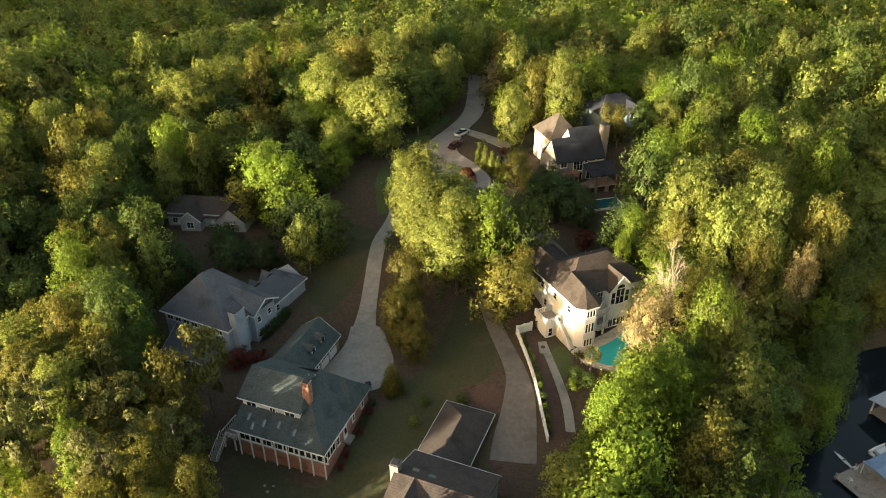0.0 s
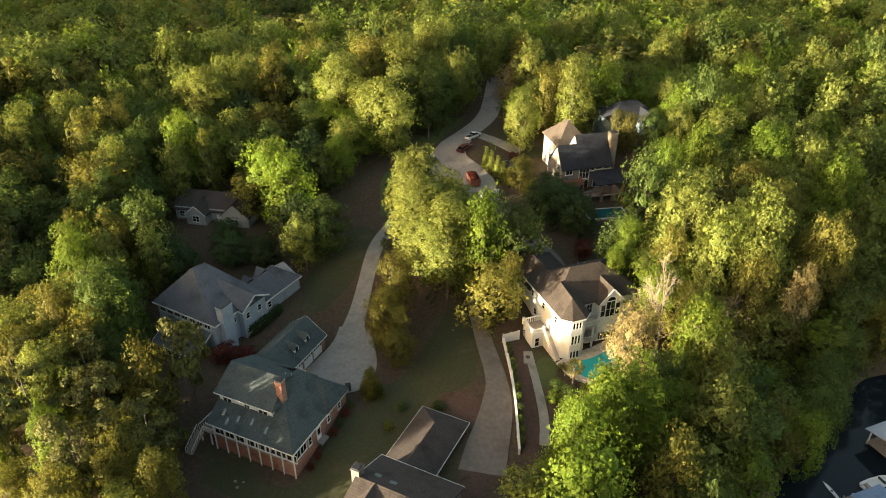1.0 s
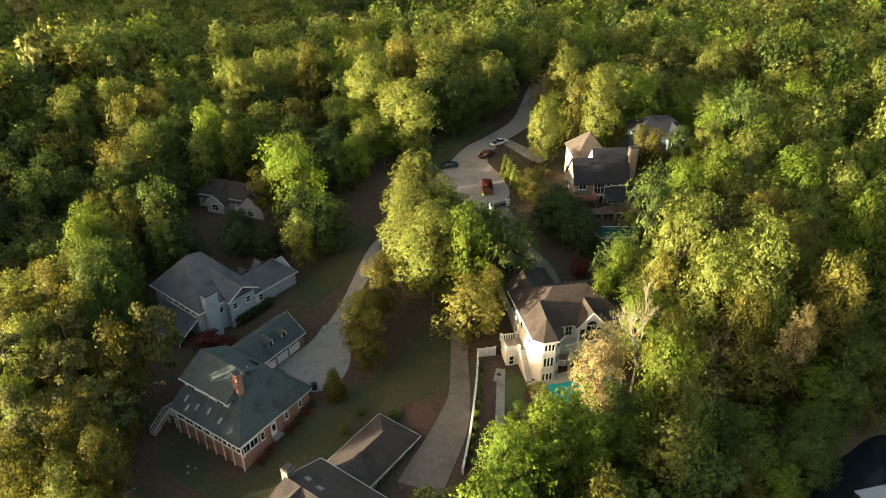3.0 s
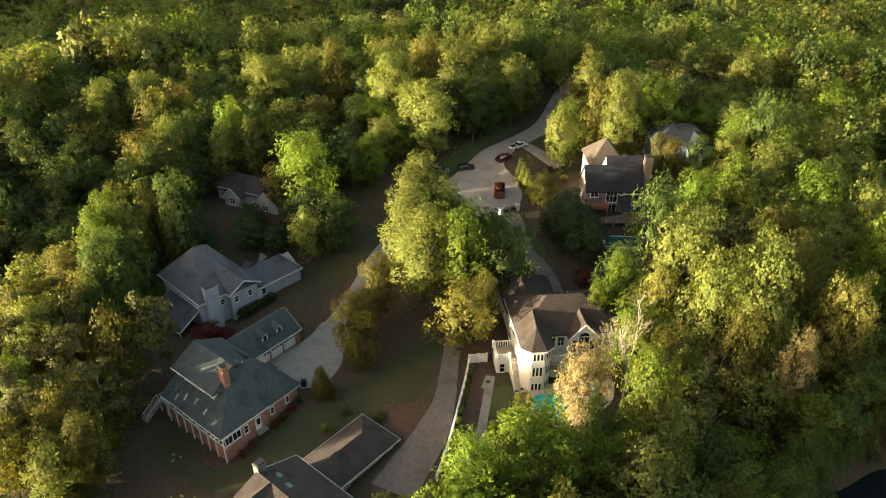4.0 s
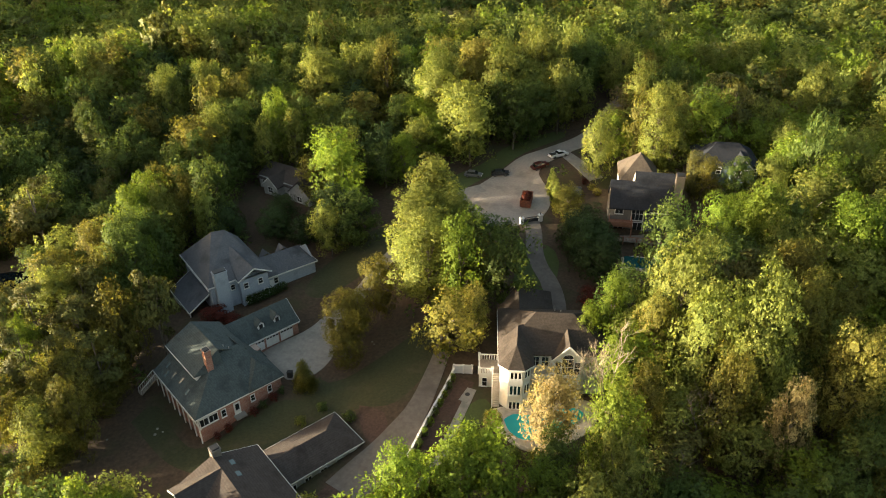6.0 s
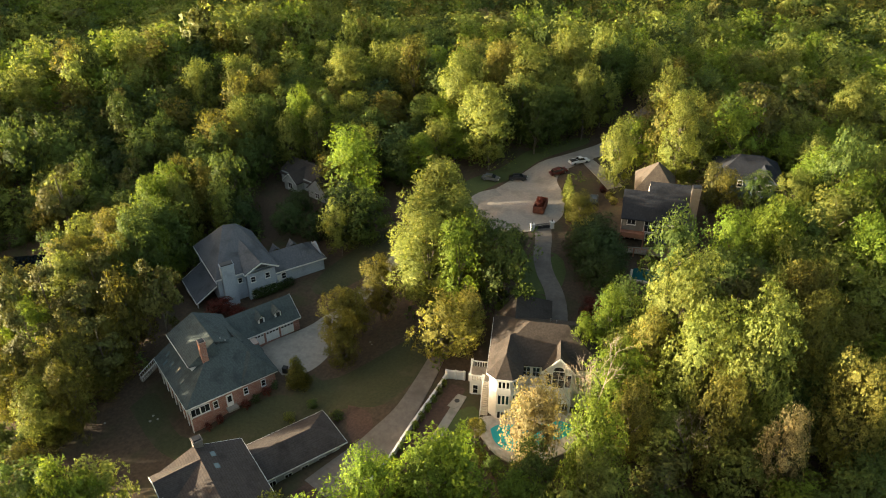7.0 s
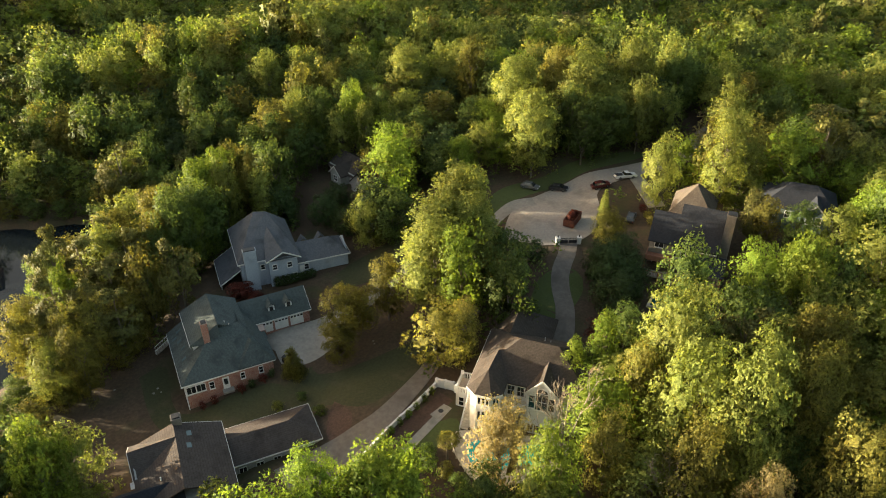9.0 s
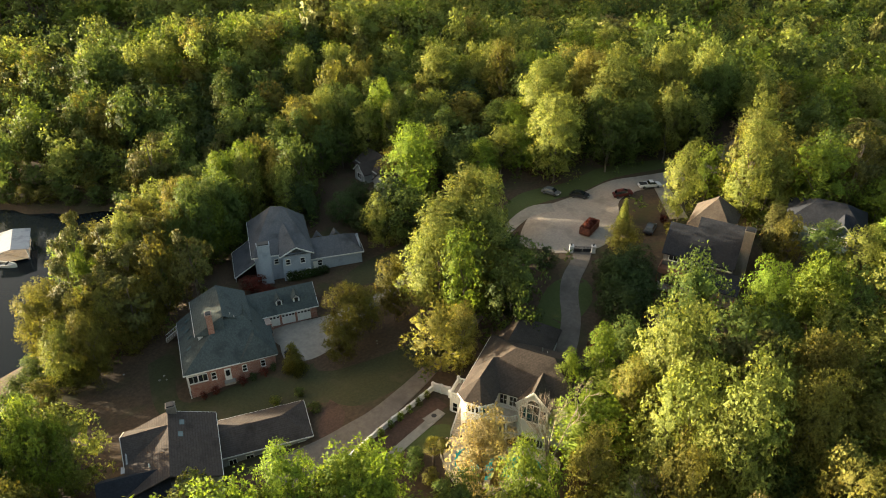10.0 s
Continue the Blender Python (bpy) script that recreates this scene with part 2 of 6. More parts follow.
def lathe(bm, rings, n=10, at=(0, 0)):
    """Rings of (radius, z) round an upright axis."""
    rows = [[bm.verts.new((at[0] + r * math.cos(2 * math.pi * i / n), at[1] + r * math.sin(2 * math.pi * i / n), z)) for i in range(n)] for r, z in rings]
    for a, b in zip(rows, rows[1:]):
        for i in range(n):
            bm.faces.new((a[i], a[(i + 1) % n], b[(i + 1) % n], b[i]))
    bm.faces.new(rows[0][::-1])
    bm.faces.new(rows[-1])
    return bm


def unit(v):
    return v / (np.linalg.norm(v, axis=-1, keepdims=True) + 1e-9)


def sprays(name, verts, ways, mat, tint):
    """A mesh of loose leaf sprays, from an array of n x 3 x 3; each is shaded as a part of the clump that it sits on."""
    n = len(verts)
    me = bpy.data.meshes.new(name)
    me.vertices.add(3 * n)
    me.vertices.foreach_set("co", np.ascontiguousarray(verts, dtype=np.float32).ravel())
    me.loops.add(3 * n)
    me.loops.foreach_set("vertex_index", np.arange(3 * n, dtype=np.int32))
    me.polygons.add(n)
    me.polygons.foreach_set("loop_start", np.arange(0, 3 * n, 3, dtype=np.int32))
    me.update(calc_edges=True)
    flat = unit(np.cross(verts[:, 1] - verts[:, 0], verts[:, 2] - verts[:, 0]))
    flat = np.where((flat * ways).sum(1)[:, None] < 0, -flat, flat)
    soft = np.repeat(unit(ways + 0.22 * flat), 3, 0)
    keep = me.attributes.new("custom_normal", "FLOAT_VECTOR", "POINT")
    keep.data.foreach_set("vector", soft.astype(np.float32).ravel())
    shade = me.attributes.new("tint", "FLOAT", "POINT")  # each tree's own tone of green
    shade.data.foreach_set("value", np.repeat(np.broadcast_to(tint, n), 3).astype(np.float32))
    me.materials.append(mat)
    return me


# ---- ground ----
LAKE_Z = 8.5
PADS = [  # level places round the houses and drives: x, y, height
    (-18.8, 78.0, 10.9), (-28, 79, 10.8), (-12.5, 86, 12.2), (-13, 94, 14.4), (-14, 104, 14.9), (-38, 106, 14.5), (-38, 124, 15.8), (-12, 145, 19.5), (-57, 148, 18.0),
    (2, 160, 25.6), (5, 185, 28.0), (13, 148.5, 25.4), (22.8, 138.6, 22.4), (20, 127, 19.6), (26, 102, 16.4), (35, 107, 16.4), (12, 97, 17.2),
    (16.5, 84, 15.6), (10, 78, 15.0), (0, 66, 13.0), (-6, 82, 13.0), (30, 160, 27.5), (38, 149, 24.0), (48, 178, 32.8), (-10, 170, 25.0),
]
SLOPES = [  # woods and shores
    (64, 138, 22), (66, 116, 13.5), (60, 97, 10.0), (77, 90, 3.5), (96, 103, 3.5), (92, 128, 12.0), (80, 60, 3.5), (70, 79.5, 4.5), (64, 66, 4.5), (48, 88, 12.5), (38, 217, 27), (40, 60, 10.0), (0, 40, 9.5),
    (-12, 192, 29), (-31, 188, 28), (-68, 183, 24), (-78, 148, 17.5), (-72, 126, 11.5), (-67, 101, 11), (-62, 84, 9.6), (-37, 67, 9.8), (-95, 67, 3.0),
    (-76, 57, 3.0), (-122, 60, 3.0), (-149, 105, 14.0), (-94, 112, 11.0), (-106, 78, 3.0), (-116, 70, 3.0), (-98, 90, 4.0), (-137, 112, 15.0), (-112, 104, 10.5), (-127, 82, 11.0), (-119, 91, 10.5), (-140, 88, 12.5), (-156, 84, 12.0), (-138, 74, 9.8), (-90, 126, 11.0),
]
HILLS = [
    (-225, 25, 4), (-255, 60, 4), (-150, -20, 4), (-95, -65, 9), (-310, 30, 8), (-210, -70, 4), (-200, 100, 13), (-165, 68, 3), (-195, 145, 17),
    (-159, 135, 25), (-146, 157, 28), (-154, 116, 22), (-122, 114, 18.5), (-106, 124, 14.5), (-116, 142, 20), (-106, 171, 22), (-108, 159, 19), (-106, 189, 25), (-93, 211, 27), (-133, 197, 33), (-150, 190, 26), (-95, 173, 20), (-84, 200, 22), (-63, 183, 28),
    (-175, 175, 20), (-170, 215, 22), (-100, 245, 24), (-50, 245, 26), (0, 227, 32), (0, 266, 27), (16, 262, 22), (39, 233, 33), (65, 207, 27), (68, 179, 28), (97, 218, 30), (91, 232, 34), (84, 150, 24), (115, 250, 29), (110, 201, 32), (150, 215, 32), (165, 250, 28),
    (-236, 160, 24), (-222, 210, 24), (-330, 150, 50), (-300, 260, 48), (-390, 100, 55), (140, 285, 3), (152, 308, 3), (118, 280, 26), (170, 285, 26), (-60, 320, 20), (60, 330, 20), (-160, 300, 24), (160, 330, 24),
]
anchors = np.array(PADS + SLOPES + HILLS, dtype=float)


def height(x, y):
    """The lie of the land: a wooded spur between two arms of a lake, rising to the north."""
    x, y = np.asarray(x, float), np.asarray(y, float)
    d2 = (x[..., None] - anchors[:, 0]) ** 2 + (y[..., None] - anchors[:, 1]) ** 2
    w = 1.0 / (d2 + 30.0) ** 2
    z = (w * anchors[:, 2]).sum(-1) / w.sum(-1)
    far = np.clip((np.hypot(x, y - 130) - 190) / 300, 0, 1)
    return z + far * (3.0 * np.sin(x / 61.0) + 3.0 * np.cos(y / 53.0))


def axis(lo, f0, f1, hi, fine, coarse):
    inner = np.arange(f0, f1 + 0.01, fine)
    left, right = [f0], [f1]
    step = coarse
    while left[-1] > lo:
        left.append(left[-1] - step)
        right.append(right[-1] + step)
        step = min(step * 1.12, 600)
    return np.array(left[:0:-1] + list(inner) + right[1:])


gx = axis(-3000, -70, 90, 3000, 1.5, 3.0)
gy = axis(-3000, 45, 215, 3000, 1.5, 3.0)
GX, GY = np.meshgrid(gx, gy, indexing="ij")
GZ = height(GX, GY)


def on_ground(x, y):
    """The height of the ground sheet itself at one place."""
    i = int(np.clip(np.searchsorted(gx, x) - 1, 0, len(gx) - 2))
    j = int(np.clip(np.searchsorted(gy, y) - 1, 0, len(gy) - 2))
    a, b = (x - gx[i]) / (gx[i + 1] - gx[i]), (y - gy[j]) / (gy[j + 1] - gy[j])
    return float((1 - a) * (1 - b) * GZ[i, j] + a * (1 - b) * GZ[i + 1, j] + (1 - a) * b * GZ[i, j + 1] + a * b * GZ[i + 1, j + 1])


def sheet():
    n, k = GX.shape
    idx = np.arange(n * k).reshape(n, k)
    f = np.stack([idx[:-1, :-1], idx[1:, :-1], idx[1:, 1:], idx[:-1, 1:]], -1).reshape(-1, 4)
    me = bpy.data.meshes.new("ground")
    me.from_pydata(np.stack([GX, GY, GZ], -1).reshape(-1, 3).tolist(), [], f.tolist())
    me.polygons.foreach_set("use_smooth", [True] * len(me.polygons))
    me.materials.append(SOIL)
    return tagged(new("ground", me), "brown leaf-littered woodland ground sloping to the lake", "ground", kind="structure")


sheet()
lake = boxes((-2500, 2500, -2500, 2500, LAKE_Z - 0.6, LAKE_Z))
tagged(part("water", lake, LAKE), "dark still lake water between wooded shores", "lake", kind="structure")


def smooth_line(points, step=1.0):
    """Points along a curve through the given ones."""
    p = [Vector(q) for q in points]
    p = [2 * p[0] - p[1]] + p + [2 * p[-1] - p[-2]]
    out = []
    for a, b, c, d in zip(p, p[1:], p[2:], p[3:]):
        n = max(1, int((c - b).length / step))
        for i in range(n):
            t = i / n
            out.append(0.5 * (2 * b + (c - a) * t + (2 * a - 5 * b + 4 * c - d) * t * t + (3 * b - a - 3 * c + d) * t ** 3))
    return out + [p[-2]]


def ribbon(name, rows, mat, lift, label, category, kind="structure", across=5, thick=0.25):
    """A paved strip laid on the ground: rows of (x, y, half width)."""
    pts = smooth_line(rows)
    bm = bmesh.new()
    lines = []
    for i, p in enumerate(pts):
        d = (pts[min(i + 1, len(pts) - 1)] - pts[max(i - 1, 0)])
        d = Vector((d.x, d.y, 0)).normalized()
        s = Vector((d.y, -d.x, 0))
        row = []
        for k in range(across + 1):
            q = p + s * p.z * (2 * k / across - 1)
            row.append(bm.verts.new((q.x, q.y, on_ground(q.x, q.y) + lift)))
        lines.append(row)
    for a, b in zip(lines, lines[1:]):
        for k in range(across):
            bm.faces.new((a[k], a[k + 1], b[k + 1], b[k]))
    bmesh.ops.extrude_face_region(bm, geom=bm.faces[:])
    low = [v for row in lines for v in row]
    for v in low:
        v.co.z -= thick
    return tagged(part(name, bm, mat), label, category, kind=kind)


def patch(name, outline, mat, lift, label, category, step=1.5, kind="structure"):
    """A patch of lawn or paving that follows the ground inside a rounded outline."""
    ring = [(p.x, p.y) for p in smooth_line([(*q, 0) for q in outline] + [(*outline[0], 0)], 1.5)][:-1]
    bm = bmesh.new()
    edge = [bm.verts.new((x, y, 0)) for x, y in ring]
    bm.faces.new(edge)
    xs, ys = [p[0] for p in ring], [p[1] for p in ring]
    x = math.floor(min(xs)) + step
    for n, lo, hi in (((1, 0, 0), min(xs), max(xs)), ((0, 1, 0), min(ys), max(ys))):
        c = lo + step
        while c < hi:
            bmesh.ops.bisect_plane(bm, geom=bm.verts[:] + bm.edges[:] + bm.faces[:], plane_co=(n[0] * c, n[1] * c, 0), plane_no=n)
            c += step
    bmesh.ops.triangulate(bm, faces=[f for f in bm.faces if len(f.verts) > 4])
    for v in bm.verts:
        v.co.z = on_ground(v.co.x, v.co.y) + lift
    return tagged(part(name, bm, mat), label, category, kind=kind)


# drives, road and lawns
patch("lawn", [(-23, 118), (-18, 128), (-15, 142), (-20, 147), (-26, 140), (-29, 128), (-27, 118)], LAWN, 0.05, "thin shaded lawn beside the curved concrete drive", "lawn")
patch("lawn", [(-8, 90), (-3, 86), (2, 93), (9, 97), (9.5, 110), (7, 118), (0, 116), (-5, 104), (-9, 97)], LAWN, 0.05, "thin brownish lawn between two drives", "lawn")
patch("lawn", [(-34, 76), (-20, 72), (-9, 74), (-4, 79), (-3, 86), (-8, 92), (-14, 88), (-19, 76.5), (-33, 81)], LAWN, 0.05, "mossy lawn between two houses", "lawn")
patch("lawn", [(17, 130), (23, 131), (21, 144), (16, 146), (13, 140)], GREENLAWN, 0.05, "green front lawn inside a drive's loop", "lawn")
patch("lawn", [(20.5, 97), (23.5, 97), (24, 104.5), (22, 105.5), (20.3, 103)], GREENLAWN, 0.05, "narrow green lawn beside the white house", "lawn")
patch("lawn", [(20, 174), (30, 178), (26, 190), (14, 190), (12, 182)], LAWN, 0.05, "leaf-strewn front yard below the road", "lawn")
patch("verge", [(-16, 152), (-17, 164), (-13, 176), (-7, 188), (-1, 200), (2.5, 199), (-2, 187), (-6, 178), (-9, 169), (-11, 160), (-12.5, 153)], GREENLAWN, 0.05, "shaded green verge between the road and the woods", "verge")
ribbon("driveway", [(-6.5, 164.5, 2.2), (-9.5, 160, 2.0), (-12, 150, 1.8), (-14.5, 140, 1.7), (-15.2, 128, 1.7), (-15.6, 119, 1.8), (-15.8, 112, 2.4)], CONCRETE, 0.11, "pale concrete driveway curving to a parking pad", "driveway")
patch("driveway", [(-18.5, 113.5), (-13.0, 113.5), (-10.6, 108), (-9.2, 102), (-10.2, 97.5), (-13.5, 95.0), (-17.5, 96.5), (-23.6, 96.5), (-19.2, 107.5)], CONCRETE, 0.12, "pale concrete parking pad before the garage doors", "parking pad")
ribbon("driveway", [(6.5, 128, 1.5), (8.2, 120, 1.5), (10.6, 109, 1.6), (13.0, 98, 1.9), (13.2, 91, 2.7), (11.8, 83, 3.5), (11.0, 78, 3.7)], DRIVE, 0.11, "long straight concrete driveway", "driveway")
ribbon("driveway", [(10.6, 153.8, 1.9), (13.0, 149.5, 1.8), (16, 143, 1.8), (21.5, 137, 1.8), (25.5, 130.5, 2.0), (26, 124, 3.2)], DRIVE, 0.11, "pale driveway running down from the gate", "driveway")
ribbon("road", [(11.5, 230, 2.9), (9.5, 205, 2.9), (3.5, 188, 3.0), (-1, 176, 5.0), (0.5, 166, 9.2), (2, 159, 10.2), (3, 152.5, 8.0), (3.5, 148.8, 3.6)], ASPHALT, 0.10, "sunlit pale asphalt road ending in a turning circle", "road", across=11)
ribbon("driveway", [(4, 190, 1.5), (11, 184, 1.9), (18, 178, 2.0)], CONCRETE, 0.13, "short driveway beside a parked pickup", "driveway")
ribbon("mulch_bed", [(17.3, 108, 1.4), (18, 98, 1.5), (18.6, 88, 1.6), (19.2, 80, 1.4)], MULCH, 0.06, "reddish mulch bed along the white wall", "mulch bed")
ribbon("path", [(19.0, 106.5, 0.75), (20.2, 98, 0.75), (21.2, 90, 0.8), (21.0, 84, 0.8)], CONCRETE, 0.13, "narrow concrete garden path", "path", across=2)
patch("terrace", [(8.2, 79.0), (11.5, 77.6), (10.5, 72), (7, 73)], MULCH, 0.1, "reddish paving beside the low house", "terrace")
patch("mulch_bed", [(3, 94.5), (8.5, 94), (11, 90.5), (9.5, 88), (6, 90.5)], MULCH, 0.07, "reddish bark bed at the corner of a drive", "mulch bed")
patch("mulch_bed", [(-11, 106), (-8, 114), (-8.5, 124), (-2, 126), (3, 120), (0, 110), (-4, 100), (-8, 98)], SOIL, 0.07, "leaf-covered bed under tall trees", "mulch bed")

# ---- houses ----


def window(parent, at, turn, w, h, bars=(1, 1), frame_mat=None, arch=False):
    """A window set on a wall: at its middle, looking along local -y turned by turn degrees; frame, sill and panes."""
    frame_mat = frame_mat or WHITE
    f = 0.11
    bm = bmesh.new()
    rows = []
    for y in (0.02, -0.09):
        for k in (0, f):
            rows.append([bm.verts.new((sx * (w / 2 + k), y, sz * (h / 2 + k))) for sx, sz in ((-1, -1), (1, -1), (1, 1), (-1, 1))])
    for i in range(4):
        j = (i + 1) % 4
        for p, q in ((2, 3), (3, 1), (1, 0), (0, 2)):
            bm.faces.new((rows[p][i], rows[p][j], rows[q][j], rows[q][i]))
    if arch:
        prev = None
        for i in range(13):
            a = math.pi * i / 12
            p = Vector(((w / 2 + f / 2) * math.cos(a), -0.035, h / 2 + f + (w / 2) * math.sin(a)))
            if prev:
                beam(bm, prev, p, 0.12, 0.12)
            prev = p
    ob = part("window", bm, frame_mat, parent)
    ob.matrix_local = pose(*at, 0, 0, turn)
    for i in range(1, bars[0]):
        x = -w / 2 + w * i / bars[0]
        part("muntin", boxes((x - 0.035, x + 0.035, -0.075, 0.0, -h / 2, h / 2)), frame_mat, ob)
    for i in range(1, bars[1]):
        z = -h / 2 + h * i / bars[1]
        part("muntin", boxes((-w / 2, w / 2, -0.068, 0.0, z - 0.03, z + 0.03)), frame_mat, ob)
    bm = boxes((-w / 2, w / 2, -0.03, 0.01, -h / 2, h / 2))
    if arch:
        solid_arch = [(w / 2 * math.cos(math.pi * i / 12), -0.03, h / 2 + f + w / 2 * math.sin(math.pi * i / 12)) for i in range(13)]
        v = [bm.verts.new(p) for p in solid_arch]
        bm.faces.new(v)
    part("pane", bm, GLASS, ob)
    part("sill", boxes((-w / 2 - 0.16, w / 2 + 0.16, -0.16, 0.02, -h / 2 - 0.19, -h / 2 - 0.11)), frame_mat, ob)
    return ob


def roof(parent, polys, mat, name="roof", t=0.22, label=""):
    """Each slope is a slab of its own, cut where it meets the next."""
    for p in polys:
        part(name + "_slope", slab(bmesh.new(), p, t), mat, parent, label)


def fascia(parent, lines, mat, w=0.06, h=0.24, name="fascia"):
    """White boards along roof edges."""
    for a, b in lines:
        part(name, beam(bmesh.new(), (a[0], a[1], a[2] - h / 2), (b[0], b[1], b[2] - h / 2), w, h), mat, parent)


def gable_polys(x0, x1, y0, y1, eave, top, along="x", over=0.35):
    """Two slopes with the ridge along x or y."""
    if along == "x":
        m, s = (y0 + y1) / 2, (top - eave) / ((y1 - y0) / 2)
        e = eave - s * over
        return [[(x0 - over, y0 - over, e), (x1 + over, y0 - over, e), (x1 + over, m, top), (x0 - over, m, top)],
                [(x0 - over, m, top), (x1 + over, m, top), (x1 + over, y1 + over, e), (x0 - over, y1 + over, e)]]
    m, s = (x0 + x1) / 2, (top - eave) / ((x1 - x0) / 2)
    e = eave - s * over
    return [[(x0 - over, y0 - over, e), (m, y0 - over, top), (m, y1 + over, top), (x0 - over, y1 + over, e)],
            [(m, y0 - over, top), (x1 + over, y0 - over, e), (x1 + over, y1 + over, e), (m, y1 + over, top)]]


def hip_polys(x0, x1, y0, y1, eave, ra, rb, top, over=0.4):
    """Four slopes up to a ridge from ra to rb, each (x, y)."""
    x0, x1, y0, y1 = x0 - over, x1 + over, y0 - over, y1 + over
    a, b = (*ra, top), (*rb, top)
    A, B, C, D = (x0, y0, eave), (x1, y0, eave), (x1, y1, eave), (x0, y1, eave)
    if abs(rb[0] - ra[0]) >= abs(rb[1] - ra[1]):
        return [[A, B, b, a], [B, C, b], [C, D, a, b], [D, A, a]]
    return [[A, B, a], [B, C, b, a], [C, D, b], [D, A, a, b]]


def gable_walls(bm, x0, x1, y0, y1, z0, eave, top, along="x"):
    """A block of walls with gables filled to the ridge."""
    box(bm, x0, x1, y0, y1, z0, eave)
    t = 0.25
    if along == "x":
        m = (y0 + y1) / 2
        for x in (x0, x1 - t):
            pts = [(y0, eave), (y1, eave), (m, top - 0.2)]
            a = [bm.verts.new((x, y, z)) for y, z in pts]
            b = [bm.verts.new((x + t, y, z)) for y, z in pts]
            bm.faces.new(a), bm.faces.new(b[::-1])
            for i in range(3):
                bm.faces.new((a[i], b[i], b[(i + 1) % 3], a[(i + 1) % 3]))
    else:
        m = (x0 + x1) / 2
        for y in (y0, y1 - t):
            pts = [(x0, eave), (x1, eave), (m, top - 0.2)]
            a = [bm.verts.new((x, y, z)) for x, z in pts]
            b = [bm.verts.new((x, y + t, z)) for x, z in pts]
            bm.faces.new(a), bm.faces.new(b[::-1])
            for i in range(3):
                bm.faces.new((a[i], b[i], b[(i + 1) % 3], a[(i + 1) % 3]))
    return bm


def chimney(parent, x0, x1, y0, y1, z0, z1, mat, cap=None):
    ob = part("chimney", boxes((x0, x1, y0, y1, z0, z1 - 0.3), (x0 - 0.08, x1 + 0.08, y0 - 0.08, y1 + 0.08, z1 - 0.3, z1 - 0.1)), mat, parent)
    part("chimney_cap", boxes((x0 + 0.1, x1 - 0.1, y0 + 0.1, y1 - 0.1, z1 - 0.1, z1 + 0.12)), cap or DARKMETAL, ob)
    return ob


def garage_door(parent, at, turn, w, h):
    ob = part("garage_door", boxes((-w / 2, w / 2, -0.06, 0.04, 0, h)), WHITE, parent)
    ob.matrix_local = pose(*at, 0, 0, turn)
    for r in range(4):
        part("panel", boxes((-w / 2 + 0.06, w / 2 - 0.06, -0.1, -0.06, r * h / 4 + 0.05, (r + 1) * h / 4 - 0.05)), WHITE, ob)
    for c in range(4):
        x = -w / 2 + w * (c + 0.5) / 4
        part("pane", boxes((x - 0.22, x + 0.22, -0.13, -0.1, h * 0.79, h * 0.95)), GLASS, ob)
    return ob


# brick house with a green-grey roof, sunroom and garage wing
h1 = thing("house", "red-brick house with green-grey shingle roof and garage wing", "house", pose(-18.8, 78.2, 0, 0, 0, -20))
G = 11.2
part("wall", boxes((-16.0, 0.1, 3.0, 16.0, G - 2, 17.0), (-3.2, 0.1, 0.2, 3.2, G - 2, 14.2)), BRICK, h1, "red brick wall")
part("lower_wall", boxes((-15.8, -3.1, 0.3, 3.0, G - 2, 14.2)), REDWOOD, h1, "red-brown boarded wall below the porch")
part("upper_wall", boxes((-16.2, -5.6, 3.2, 8.4, 17.0, 21.0), (-16.2, -8.0, 8.4, 13.0, 16.7, 21.0)), WHITE, h1, "white boarded upper wall")
E_ = 16.95
roof(h1, [[(-16.6, -0.5, E_), (0.5, -0.5, E_), (-6.6, 7.6, 22.4), (-16.6, 4.0, 19.8)],
          [(0.5, -0.5, E_), (0.5, 16.4, E_), (-6.6, 12, 22.4), (-6.6, 7.6, 22.4)],
          [(0.5, 16.4, E_), (-16.6, 16.4, E_), (-16.6, 12.4, 20.4), (-6.6, 12, 22.4)]], SHINGLE_GREEN)
roof(h1, [[(-16.9, 2.7, 20.9), (-5.2, 2.7, 20.9), (-6.2, 8.2, 23.4), (-17.2, 8.2, 23.4)],
          [(-17.2, 8.2, 23.4), (-6.2, 8.2, 23.4), (-6.2, 13.4, 20.9), (-16.9, 13.4, 20.9)],
          [(-5.2, 2.7, 20.9), (-4.6, 8.2, 20.4), (-6.2, 8.2, 23.4)]], SHINGLE_GREEN, "upper_roof")
roof(h1, [[(-7.0, 9.6, E_ + 0.2), (0.6, 9.6, E_ + 0.2), (-2.3, 13.0, 20.5), (-8.0, 13.0, 20.5)], [(0.6, 9.6, E_ + 0.2), (0.6, 16.6, E_ + 0.2), (-2.3, 13.0, 20.5)],
          [(0.6, 16.6, E_ + 0.2), (-8, 16.6, E_ + 0.2), (-8.0, 13.0, 20.5), (-2.3, 13.0, 20.5)]], SHINGLE_GREEN, "rear_roof")
fascia(h1, [((-16.6, -0.55, E_), (0.5, -0.55, E_)), ((0.55, -0.5, E_), (0.55, 16.4, E_)), ((-16.9, 2.65, 20.9), (-5.2, 2.65, 20.9))], WHITE)
chimney(h1, -5.9, -4.7, 5.2, 6.3, 18, 25.3, BRICK)
for x, w in ((-14.6, 1.7), (-10.6, 0.9), (-7.4, 1.7)):
    window(h1, (x, 3.18, 19.7), 0, w, 1.1, (2, 1))
